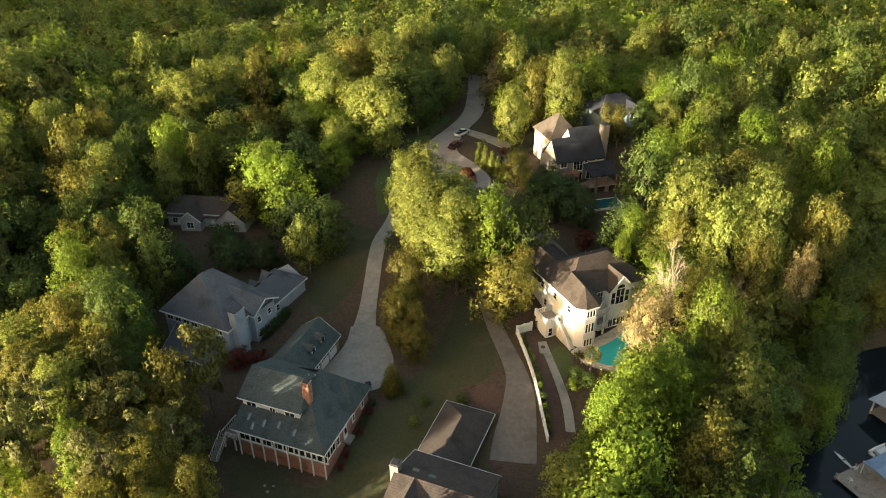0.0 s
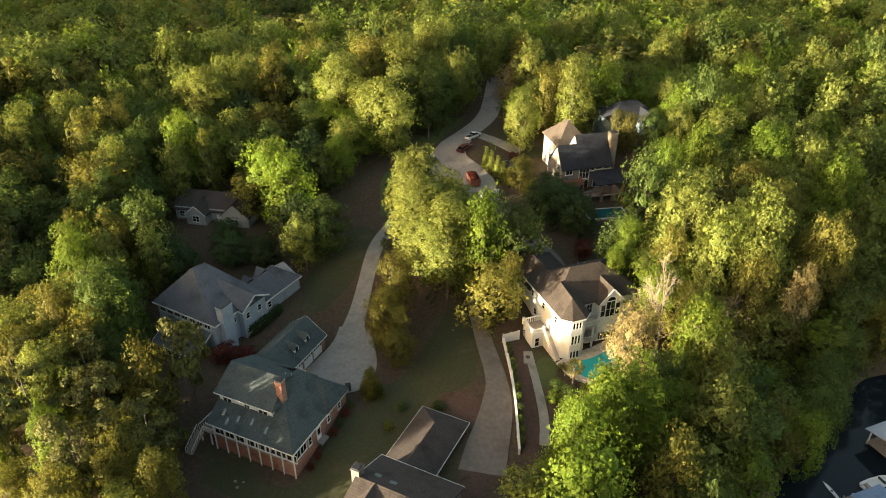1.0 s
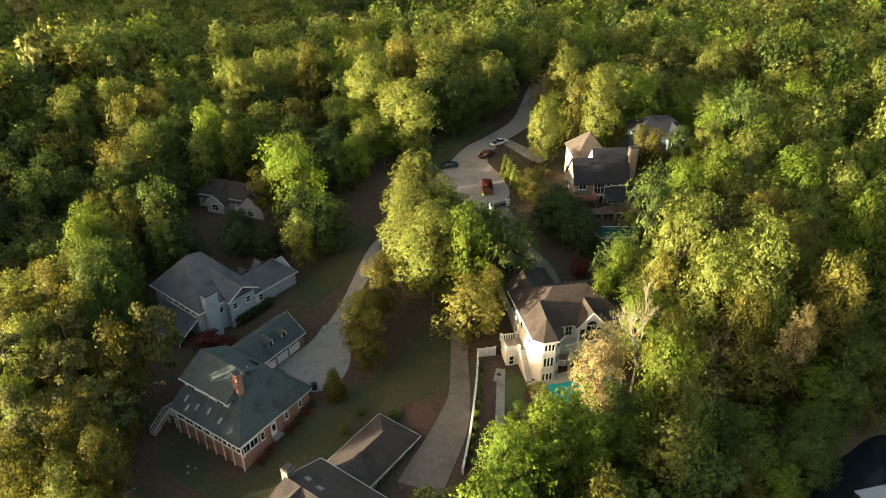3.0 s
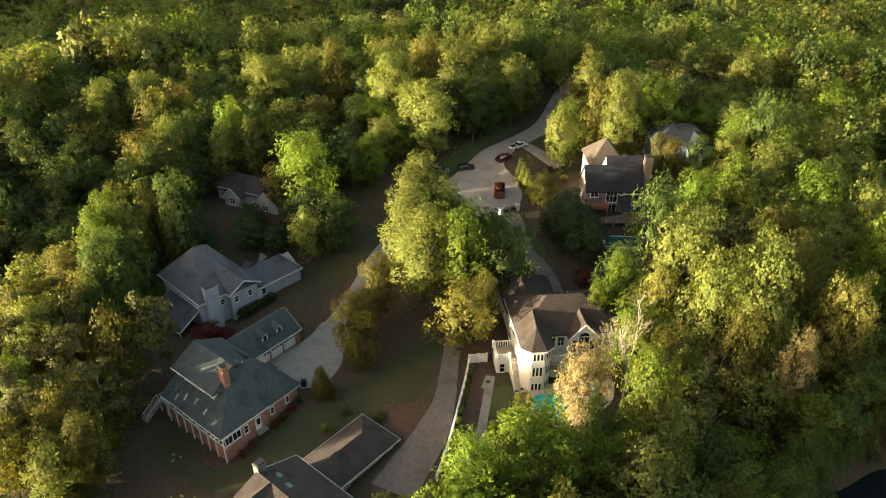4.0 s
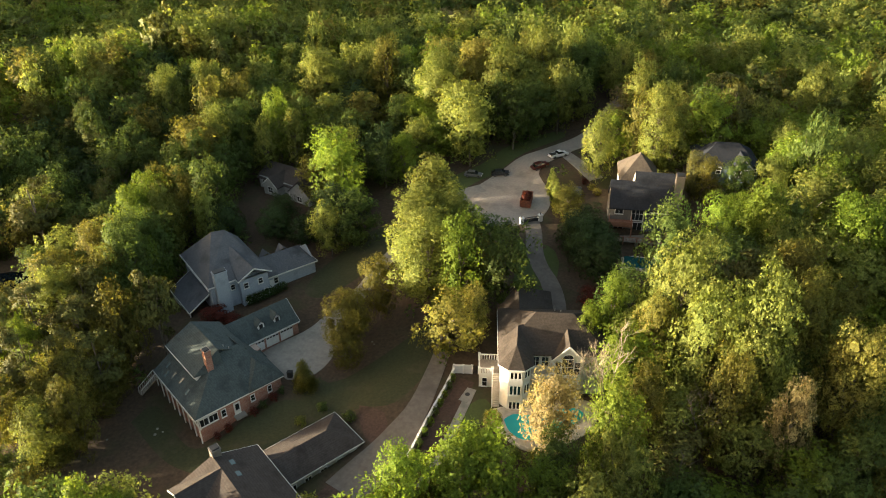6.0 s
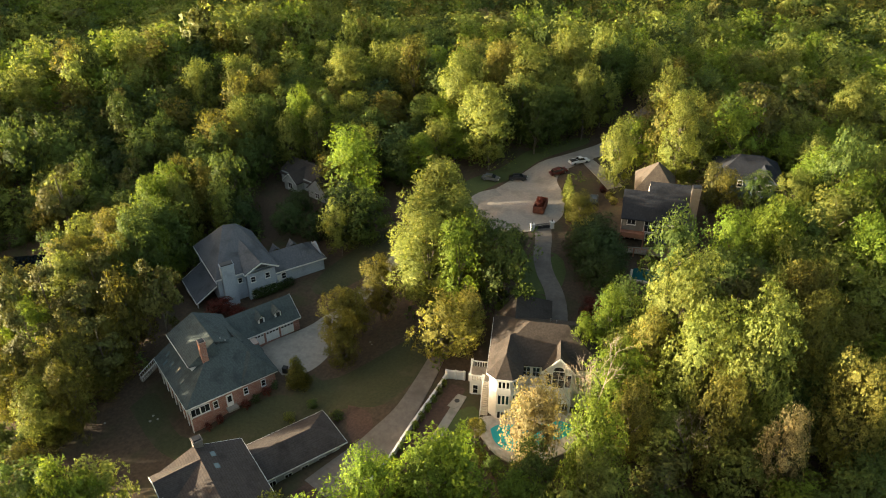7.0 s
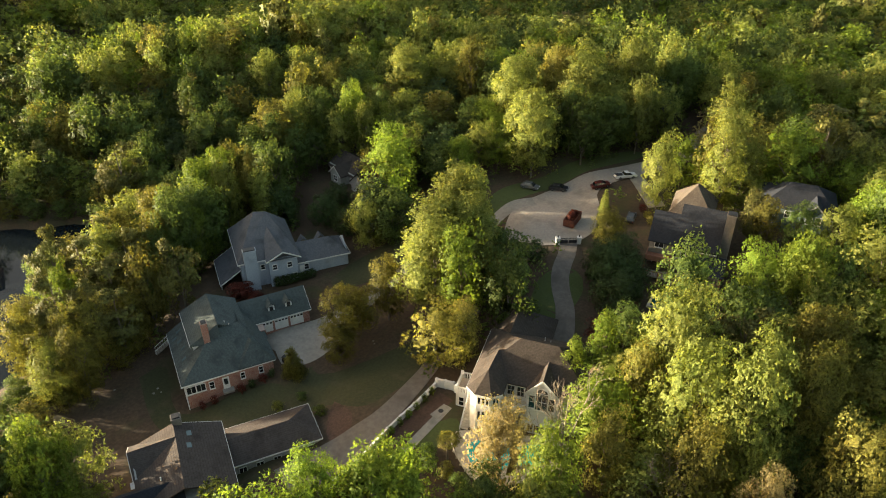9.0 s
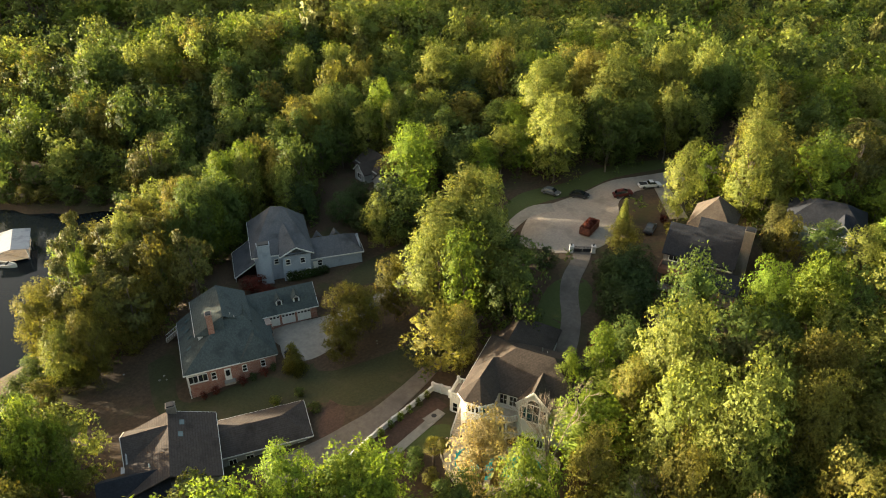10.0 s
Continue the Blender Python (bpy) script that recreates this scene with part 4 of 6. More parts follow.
for x in (6.2, 9.2, 12.4):
    part("pillar", boxes((x - 0.28, x + 0.28, -4.3, -3.75, 21.5, 26.3)), TAUPE, h5)
for y in (10.5, 13.5, 16.5):
    window(h5, (2.58, y, 31.5), -90, 1.1, 1.5, (2, 2))
roof(h5, [[(7.4, -4.4, 29.4), (15.0, -4.4, 29.4), (15.0, 0.4, 31.0), (7.4, 0.4, 31.0)]], SHINGLE_DARK, "porch_roof")
part("deck", boxes((0.4, 14.8, -4.2, 0.3, 26.3, 26.6)), DECKWOOD, h5)
for i in range(6):
    x = 0.6 + 2.8 * i
    part("post", boxes((x - 0.13, x + 0.13, -4.2, -3.94, 21.5, 29.3 if x > 7.2 else 27.5)), REDWOOD, h5)
bm = bmesh.new()
beam(bm, (0.5, -4.1, 27.5), (14.7, -4.1, 27.5), 0.1)
for i in range(48):
    box(bm, 0.5 + 0.3 * i - 0.03, 0.5 + 0.3 * i + 0.03, -4.13, -4.07, 26.6, 27.5)
part("railing", bm, REDWOOD, h5)

for x, y, z in ((-8.2, 8.6, 22.4), (-7.2, 9.6, 22.6), (-6.4, 10.2, 22.3)):
    part("vent_pipe", lathe(bmesh.new(), ((0.09, z - 1.0), (0.09, z + 0.5)), 6, (x, y)), SIDING_GREY, h1)
for x, y in ((7.6, 8.6), (10.6, 11.6), (9.6, 12.2)):
    part("vent_pipe", lathe(bmesh.new(), ((0.07, 27.2), (0.07, 28.7)), 6, (x, y)), SIDING_GREY, w3)

# house behind, teal siding
h6 = thing("house", "teal-blue sided house with dark grey roof among trees", "house", pose(41.2, 175.0, -2.0, 0, 0, 20))
part("wall", boxes((0, 13.0, 0, 10.0, 30.0, 39.6)), SIDING_TEAL, h6)
roof(h6, hip_polys(0, 13.0, 0, 10.0, 39.6, (4.4, 5.0), (9.0, 5.0), 43.0, 0.5), SHINGLE_DARK)
bm = gable_walls(bmesh.new(), 7.0, 11.4, -1.6, 3.0, 30.0, 39.6, 41.6, "y")
part("gable_wall", bm, SIDING_TEAL, h6)
roof(h6, gable_polys(7.0, 11.4, -1.6, 4.0, 39.6, 41.8, "y", 0.35), SHINGLE_DARK, "gable_roof")
fascia(h6, [((6.65, -1.98, 39.25), (9.2, -1.98, 41.8)), ((11.75, -1.98, 39.25), (9.2, -1.98, 41.8))], SIDING_GREY)
for x in (8.4, 10.0):
    window(h6, (x, -1.62, 38.4), 0, 1.0, 1.5, (1, 2))
for x in (2.0, 4.6, 12.2):
    window(h6, (x, -0.02, 38.2), 0, 0.9, 1.3, (1, 2))

# shaded house in the western hollow
h7 = thing("house", "low grey house half hidden under shady trees", "house", pose(-67, 151, 0, 0, 0, -6))
part("wall", boxes((0, 16.0, 0, 9.0, 14.0, 21.2)), SIDING_GREY, h7)
roof(h7, gable_polys(0, 16.0, 0, 9.0, 21.0, 24.0, "x", 0.4), SHINGLE_GREY)
bm = gable_walls(bmesh.new(), 4.2, 9.2, -2.5, 3.0, 14.0, 21.0, 23.0, "y")
part("gable_wall", bm, SIDING_GREY, h7)
roof(h7, gable_polys(4.2, 9.2, -2.5, 4.5, 21.0, 23.2, "y", 0.35), SHINGLE_GREY, "gable_roof")
fascia(h7, [((3.85, -2.88, 20.7), (6.7, -2.88, 23.2)), ((9.55, -2.88, 20.7), (6.7, -2.88, 23.2))], WHITE)
for x in (1.8, 3.4):
    window(h7, (x, -0.02, 19.4), 0, 1.2, 1.4, (2, 2))
window(h7, (6.7, -2.52, 19.6), 0, 1.6, 1.5, (2, 2))
part("door", boxes((10.9, 11.8, -0.1, 0.0, 17.6, 19.8)), WHITE, h7)
bm = gable_walls(bmesh.new(), 13.0, 20.0, -1.8, 9.0, 14.0, 21.0, 24.0, "y")
part("east_wall", bm, SIDING_GREY, h7)
roof(h7, gable_polys(13.0, 20.0, -1.8, 9.0, 21.0, 24.2, "y", 0.35), SHINGLE_GREY, "east_roof")
window(h7, (16.5, -1.82, 19.2), 0, 1.5, 1.4, (2, 2))

# ---- trees ----


def turned(rng, normals, size, lean=0.7):
    """Corners of leaf sprays (n x 3 x 3) that face roughly along the normals."""
    n = len(normals)
    d = unit(normals + lean * rng.normal(size=(n, 3)))
    a = unit(np.cross(d, rng.normal(size=(n, 3))))
    b = np.cross(d, a)
    s = (size * rng.uniform(0.6, 1.35, n))[:, None]
    k = rng.uniform(0.6, 1.0, (n, 3, 1))
    droop = d * s * rng.uniform(-0.3, 0.3, (n, 1))
    return np.stack([a * s * 0.95 + droop, b * s * 0.6 - a * s * 0.5, -b * s * 0.6 - a * s * 0.5], 1) * k


def leaf_cards(rng, n, centre, radii, size):
    d = unit(rng.normal(size=(n, 3)))
    p = d * rng.uniform(0.55, 1.0, (n, 1)) * np.array(radii) + np.array(centre)
    return p[:, None, :] + turned(rng, d, size), d


def lobes_of(rng, form, share=1.0):
    """Clumps of a crown one unit high and about one wide: centre, radius."""
    out = []
    if form == "cone":
        for i in range(15):
            z = 0.2 + 0.76 * i / 14
            r = 0.30 * (1 - z) + 0.05
            n = max(2, int(7 * (1 - z) + 2))
            a0 = rng.uniform(0, 6.28)
            for k in range(n):
                a = a0 + 6.28 * k / n + rng.normal(0, 0.25)
                q = r * rng.uniform(0.6, 1.15)
                out.append((q * math.cos(a), q * math.sin(a), z - 0.25 * q + rng.normal(0, 0.015), 0.07 + 0.08 * (1 - z)))
        return out
    if form == "pine":
        for i in range(int(34 * share)):
            z = rng.uniform(0.38, 0.97)
            r = 0.30 * math.sin(math.pi * min(1, (z - 0.3) / 0.75)) ** 0.7
            a = rng.uniform(0, 6.28)
            q = r * rng.uniform(0.35, 1.15)
            out.append((q * math.cos(a), q * math.sin(a), z, rng.uniform(0.06, 0.11) / share ** 0.4))
        return out
    tall = form == "tall"
    n = int((52 if tall else 46) * share)
    zc, rz, rx = (0.55, 0.45, 0.30) if tall else (0.56, 0.43, 0.43)
    if form == "round":
        zc, rz, rx = 0.52, 0.47, 0.48
    for i in range(n):
        u = 1 - 1.86 * (i + 0.5) / n
        a = 2.39996 * i + rng.normal(0, 0.3)
        q = math.sqrt(max(0.0, 1 - u * u))
        if tall:
            q *= 0.75 + 0.25 * (1 - max(0.0, u))
        r = rng.uniform(0.10, 0.18) * (0.8 if tall else 1.0) / share ** 0.42
        k = rng.uniform(0.74, 1.02) - 0.5 * r
        out.append((rx * q * math.cos(a) * k, rx * q * math.sin(a) * k, zc + rz * u * k, r))
    for dz in (-0.16, 0.0, 0.16):  # the full middle of the crown
        out.append((0.0, 0.0, zc + dz, 0.13 if tall else 0.2))
    return out


REF = {"broad": (10.0, 18.0), "tall": (8.0, 21.0), "round": (10.0, 15.0), "cone": (6.0, 15.0), "pine": (8.0, 18.0)}  # width and height that a form is drawn at
UNIT = {"broad": 1.0, "tall": 0.72, "round": 1.12, "cone": 0.72, "pine": 0.7}


def crown_cards(seed, form, count, size, lumps=1.0, boughs=6):
    """Foliage at its form's own size: limbs' clumps, each of several boughs covered by small sprays of leaves, round a loose dark middle; with it the way each bit faces."""
    rng = np.random.default_rng(seed)
    wide, tall = REF[form]
    full = np.array([wide / UNIT[form], wide / UNIT[form], tall])
    lobes = lobes_of(rng, form, lumps)
    if form == "cone":
        boughs = 1
    out, ways = [], []
    up = np.array([0, 0, 1.0])
    squash = np.array([1.0, 1.0, 0.95 if form != "pine" else 0.5])
    core = np.array([(0, 0, 1), (1, 0, 0), (0, 1, 0), (-1, 0, 0), (0, -1, 0), (0, 0, -1)], float)
    faces = np.array([(0, 1, 2), (0, 2, 3), (0, 3, 4), (0, 4, 1), (5, 2, 1), (5, 3, 2), (5, 4, 3), (5, 1, 4)])
    subs = []
    for x, y, z, r in lobes:
        centre, rad = np.array([x, y, z]) * full, r * 1.12 * (full[0] + 0.35 * (full[2] - full[0]))
        outward = unit((centre - np.array([0, 0, 0.42 * tall])) * np.array([1, 1, 0.55]))
        way = unit(rng.normal(size=(boughs, 3)) * 0.9 + 0.75 * outward + 0.25 * up)
        reach = rng.uniform(0.5, 0.92, (boughs, 1)) if boughs > 1 else np.zeros((1, 1))
        small = rad * (rng.uniform(0.34, 0.62, boughs) if boughs > 1 else np.ones(1))
        subs += [(c, q, w, outward) for c, q, w in zip(centre + way * reach * rad * squash, small, way)]
        turn = unit(rng.normal(size=(6, 3)) * 0.25 + core)
        out.append((turn * (0.5 * rad * rng.uniform(0.8, 1.2, (6, 1))) * squash + centre)[faces])
        ways.append(unit(0.4 * core[faces].mean(1) + 0.7 * outward))
    area = np.array([q ** 2 for _, q, _, _ in subs])
    share = np.maximum(3, (count * area / area.sum()).astype(int))
    for (c, q, w, outward), n in zip(subs, share):
        d = unit(rng.normal(size=(n, 3)) + 0.55 * w + 0.3 * up)
        far = rng.uniform(0.6, 1.06, n) + 0.28 * rng.random(n) ** 5
        spot = c + d * (far * q)[:, None] * squash
        face = unit(0.5 * d + 0.25 * w + 0.6 * outward + 0.2 * rng.normal(size=(n, 3)))
        out.append(spot[:, None, :] + turned(rng, face, size, lean=0.8))
        ways.append(face)
    out, ways = np.concatenate(out), np.concatenate(ways)
    mid = out.mean(1)
    out[..., :2] *= 0.5 * wide / np.quantile(np.hypot(mid[:, 0], mid[:, 1]), 0.96)
    low, high = np.quantile(mid[:, 2], (0.01, 0.995))
    bottom = {"pine": 0.28, "cone": 0.06, "round": 0.06}.get(form, 0.1) * tall
    out[..., 2] = bottom + (out[..., 2] - low) * (tall - bottom) / (high - low)
    return out, ways


def limb(bm, a, b, ra, rb, n=6):
    a, b = Vector(a), Vector(b)
    d = (b - a).normalized()
    s = d.orthogonal().normalized()
    u = d.cross(s)
    rows = [[bm.verts.new(p + r * (math.cos(2 * math.pi * i / n) * s + math.sin(2 * math.pi * i / n) * u)) for i in range(n)] for p, r in ((a, ra), (b, rb))]
    for i in range(n):
        bm.faces.new((rows[0][i], rows[0][(i + 1) % n], rows[1][(i + 1) % n], rows[1][i]))
    bm.faces.new(rows[1])


def trunk_mesh(seed, form):
    rng = random.Random(seed)
    bm = bmesh.new()
    wide, tall = REF[form]
    top = 0.9 if form in ("cone", "pine") else 0.5
    prev = Vector((0, 0, -0.06))
    n = 4
    pts = [prev]
    for i in range(1, n + 1):
        pts.append(Vector((rng.uniform(-0.012, 0.012), rng.uniform(-0.012, 0.012), top * i / n)))
    radius = [0.02, 0.016, 0.0135, 0.011, 0.006]
    for i in range(n):
        limb(bm, pts[i], pts[i + 1], radius[i], radius[i + 1], 7)
    lobes = lobes_of(np.random.default_rng(seed), form)
    for l in lobes[:: 3 if form != "cone" else 9]:
        z = max(0.12, min(top, l[2] - 0.2 - rng.uniform(0, 0.1)))
        limb(bm, (0, 0, z), (l[0] * 0.85, l[1] * 0.85, l[2] * 0.97), 0.007, 0.002, 4)
    bmesh.ops.scale(bm, vec=(wide / UNIT[form], wide / UNIT[form], tall), verts=bm.verts)
    me = bpy.data.meshes.new("trunk")
    bm.to_mesh(me)
    bm.free()
    me.materials.append(BARK)
    return me


cards_cache, mesh_cache = {}, {}


def cards(form, grade, variant):
    """Grades of leaf size: near, middle and far trees."""
    key = (form, grade, variant)
    if key not in cards_cache:
        count, size, lumps, boughs = {"big": (11000, 0.3, 0.75, 7), "near": (7500, 0.31, 0.55, 7), "mid": (3300, 0.43, 0.42, 7), "far": (1300, 0.6, 0.3, 6), "far2": (560, 0.8, 0.2, 6)}[grade]
        cards_cache[key] = crown_cards(variant * 7 + 1, form, count, size, lumps, boughs)
    return cards_cache[key]


WORDS = {"spring": "yellow-green spring-leafed", "bright": "bright green fresh-leafed", "green": "mid-green leafy", "olive": "olive-green", "tan": "tan-budded spring", "blossom": "pale golden blossoming",
         "pine": "olive-green pine", "dark": "dark glossy evergreen", "red": "dark red-leafed"}
SHAPES = {"broad": "broad-crowned", "tall": "tall narrow", "round": "rounded", "cone": "conical", "pine": "long-trunked"}


def tree(x, y, top, wide, form, species, grade="near", name="tree", group=""):
    """A tree whose top stands at height top above the datum and whose crown is wide metres across."""
    z = on_ground(x, y)
    h = max(2.0, top - z)
    variant = int(abs(x * 13 + y * 7)) % 4
    if grade == "near" and wide >= 10.5:
        grade = "big"
    key = (form, species, grade, variant)
    if key not in mesh_cache:
        mesh_cache[key] = sprays("crown", *cards(form, grade, variant), LEAF[species], 0.5)
    if (form, variant) not in mesh_cache:
        mesh_cache[form, variant] = trunk_mesh(variant * 7 + 1, form)
    label = f"{SHAPES[form]} {WORDS[species]} tree with dense crown" if name == "tree" else f"{SHAPES[form]} {WORDS[species]} shrub beside a house"
    ob = thing(name, label, name, Matrix.Translation((x, y, z)) @ pose(0, 0, 0, 0, 0, (x * 37 + y * 91) % 360) @ Matrix.Diagonal((wide / REF[form][0], wide / REF[form][0], h / REF[form][1], 1)), group)
    for n, me in (("trunk", mesh_cache[form, variant]), ("crown", mesh_cache[key])):
        o = new(n, me)
        o.parent = ob
    return ob

# ---- garden walls, pool, vehicles, docks ----


def wall_line(name, points, w, h, mat, label, category, cap=True):
    pts = smooth_line([(*p, 0) for p in points], 2.4)
    th = thing(name, label, category)
    for a, b in zip(pts, pts[1:]):
        za, zb = on_ground(a.x, a.y), on_ground(b.x, b.y)
        bm = bmesh.new()
        beam(bm, (a.x, a.y, za + h / 2 - 0.2), (b.x, b.y, zb + h / 2 - 0.2), w, h + 0.4)
        part("panel", bm, mat, th)
        if cap:
            bm = bmesh.new()
            beam(bm, (a.x, a.y, za + h + 0.04), (b.x, b.y, zb + h + 0.04), w + 0.14, 0.1)
            part("coping", bm, mat, th)
    for p in pts:
        z = on_ground(p.x, p.y)
        part("post", boxes((p.x - w * 0.8, p.x + w * 0.8, p.y - w * 0.8, p.y + w * 0.8, z - 0.3, z + h + 0.22)), mat, th)
    return th


wall_line("garden_wall", [(14.3, 108.6), (15.3, 102), (16.1, 95), (16.6, 89), (16.9, 82)], 0.22, 1.1, STUCCO, "low white garden wall along the drive", "garden wall")
wall_line("garden_wall", [(14.3, 108.6), (15.8, 109.3), (17.2, 109.9)], 0.26, 1.7, STUCCO, "white wall with posts beside a dark gate", "garden wall")
gate = thing("gate", "dark iron garden gate in a white wall", "gate", pose(17.3, 110.0, on_ground(18.5, 110.5), 0, 0, 22))
bm = boxes((0, 2.4, -0.04, 0.04, 0.1, 0.2), (0, 2.4, -0.04, 0.04, 1.6, 1.7))
part("gate_frame", bm, DARKMETAL, gate)
for i in range(13):
    part("bar", boxes((0.2 * i - 0.025, 0.2 * i + 0.025, -0.03, 0.03, 0.0, 1.8)), DARKMETAL, gate)

# terrace, pool and its low balustrade
Z = 16.45
terrace = [(24.0, 103.8), (25.5, 101.0), (29, 98.6), (33, 98), (37, 101), (40.5, 107), (40, 112.5), (36.5, 113), (31, 109), (27, 106.5)]
ring = [(p.x, p.y) for p in smooth_line([(*q, 0) for q in terrace + terrace[:1]], 1.0)][:-1]
pool_line = [(26.9, 102.4), (28.8, 100.4), (31.4, 99.7), (33.6, 101.0), (35.4, 104.0), (38, 107.4), (38.2, 110.2), (35.6, 110.2), (33.4, 107.8), (30.5, 105.6), (27.8, 104.3)]
pring = [(p.x, p.y) for p in smooth_line([(*q, 0) for q in pool_line + pool_line[:1]], 0.8)][:-1]
tagged(part("terrace", solid(bmesh.new(), ring, Z - 2.5, Z), STONE), "pale stone pool terrace below the white house", "terrace", kind="structure")
pool = thing("swimming_pool", "free-form swimming pool with clear turquoise water", "swimming pool")
c = (sum(p[0] for p in pring) / len(pring), sum(p[1] for p in pring) / len(pring))
rim = [(c[0] + (x - c[0]) * 1.06, c[1] + (y - c[1]) * 1.06) for x, y in pring]
part("rim", solid(bmesh.new(), rim, Z - 0.3, Z + 0.06), STONE, pool)
part("water", solid(bmesh.new(), pring, Z - 0.3, Z + 0.075), POOL, pool)
edge = smooth_line([(24.4, 102.8, 0), (25.4, 100.4, 0), (29, 98.4, 0), (33, 97.8, 0), (36.8, 100.4, 0)], 1.3)
rail = thing("balustrade", "low pale stone balustrade round the terrace", "balustrade")
for a, b in zip(edge, edge[1:]):
    bm = bmesh.new()
    beam(bm, (a.x, a.y, Z + 0.85), (b.x, b.y, Z + 0.85), 0.2, 0.12)
    part("handrail", bm, STONE, rail)
    part("baluster", lathe(bmesh.new(), ((0.09, Z), (0.13, Z + 0.25), (0.06, Z + 0.5), (0.11, Z + 0.8)), 6, (a.x, a.y)), STONE, rail)
pool2 = thing("swimming_pool", "dark green pool in the shade below a house", "swimming pool", pose(33.5, 148.5, 24.4, 0, 0, 14))
part("rim", boxes((-0.5, 9.5, -2.6, 2.6, -1.5, 0.0)), STONE, pool2)
part("water", boxes((0, 9, -2.1, 2.1, -0.3, 0.03)), POOLDARK, pool2)
cover = thing("manhole_cover", "round dark manhole cover on a pale path slab", "manhole cover", pose(18.9, 104.8, on_ground(18.9, 104.8) + 0.12))
part("slab", boxes((-0.8, 0.8, -1.9, 1.6, -0.2, 0.04)), CONCRETE, cover)
part("lid", lathe(bmesh.new(), ((0.45, 0.03), (0.45, 0.08), (0.38, 0.1)), 16), DARKMETAL, cover)


def paint_of(name, colour):
    m, t, b = material(name, 0.3)
    co = place(t)
    t.links.new(mix(t, colour, tuple(0.8 * v for v in colour), noise_of(t, co, 1.2)), b.inputs["Base Color"])
    b.inputs["Coat Weight"].default_value = 0.5
    return m


CANOPY = two_scale("blue_canvas", (0.13, 0.19, 0.28), (0.17, 0.235, 0.33), 2.0, 0.5, 0.8, 0.1, 0.01)
CARWHITE, CARDARK, CARRED, CARGREY = (paint_of(n, c) for n, c in (("white_car_paint", (0.7, 0.7, 0.7)), ("black_car_paint", (0.02, 0.021, 0.024)), ("dark_red_car_paint", (0.09, 0.02, 0.016)), ("grey_car_paint", (0.11, 0.115, 0.12))))


def car(name, label, at, turn, paint, pickup=False):
    """A car with body, cabin glass, roof and four wheels."""
    x, y = at
    slope = math.degrees(math.atan2(on_ground(x + 2 * math.cos(radians(turn)), y + 2 * math.sin(radians(turn))) - on_ground(x - 2 * math.cos(radians(turn)), y - 2 * math.sin(radians(turn))), 4))
    ob = thing(name, label, "pickup" if pickup else "car", Matrix.Translation((x, y, on_ground(x, y) + 0.12)) @ pose(0, 0, 0, 0, 0, turn) @ pose(0, 0, 0, 0, -slope, 0), "parked cars")
    n = 5.6 if pickup else 4.6
    h, w = n / 2, 0.95
    bm = bmesh.new()
    side = [(-h, 0.45), (-h + 0.1, 0.95), (-h * 0.45, 1.02), (h * 0.45, 1.0), (h - 0.15, 0.82), (h, 0.45), (h - 0.2, 0.3), (-h + 0.2, 0.3)]
    a = [bm.verts.new((px, -w, pz)) for px, pz in side]
    b = [bm.verts.new((px, w, pz)) for px, pz in side]
    bm.faces.new(a), bm.faces.new(b[::-1])
    for i in range(len(side)):
        bm.faces.new((a[i], b[i], b[(i + 1) % len(side)], a[(i + 1) % len(side)]))
    bmesh.ops.bevel(bm, geom=bm.edges[:], offset=0.07, segments=2, affect="EDGES")
    part("body", bm, paint, ob)
    c0, c1 = (-0.6, 1.5) if pickup else (-1.7, 1.2)
    bm = bmesh.new()
    lo = [bm.verts.new(p) for p in ((c0, -0.86, 0.98), (c1, -0.86, 0.98), (c1, 0.86, 0.98), (c0, 0.86, 0.98))]
    hi = [bm.verts.new(p) for p in ((c0 + 0.35, -0.66, 1.5), (c1 - 0.75, -0.66, 1.5), (c1 - 0.75, 0.66, 1.5), (c0 + 0.35, 0.66, 1.5))]
    bm.faces.new(hi), bm.faces.new(lo[::-1])
    for i in range(4):
        bm.faces.new((lo[i], lo[(i + 1) % 4], hi[(i + 1) % 4], hi[i]))
    part("window", bm, GLASS, ob)
    bm = boxes((c0 + 0.35, c1 - 0.75, -0.68, 0.68, 1.49, 1.56))
    bmesh.ops.bevel(bm, geom=bm.edges[:], offset=0.03, segments=1, affect="EDGES")
    part("roof", bm, paint, ob)
    if pickup:
        part("load_bed", boxes((-h + 0.2, -0.75, -0.75, 0.75, 0.9, 1.035)), BLACKTOP, ob)
    for px in (-h * 0.6, h * 0.6):
        for s in (-1, 1):
            wheel = part("wheel", lathe(bmesh.new(), ((0.34, -0.11), (0.36, 0), (0.34, 0.11)), 14), BLACKTOP, ob)
            wheel.matrix_local = pose(px, s * 0.86, 0.35, 90, 0, 0)
            part("rim", lathe(bmesh.new(), ((0.2, -0.125), (0.2, 0.125)), 10), CARGREY, wheel)
    for s in (-1, 1):
        part("headlight", boxes((h - 0.16, h - 0.01, s * 0.65 - 0.18, s * 0.65 + 0.18, 0.6, 0.74)), WHITE, ob)
        part("tail_light", boxes((-h + 0.0, -h + 0.1, s * 0.75 - 0.12, s * 0.75 + 0.12, 0.7, 0.9)), CARRED, ob)
    return ob


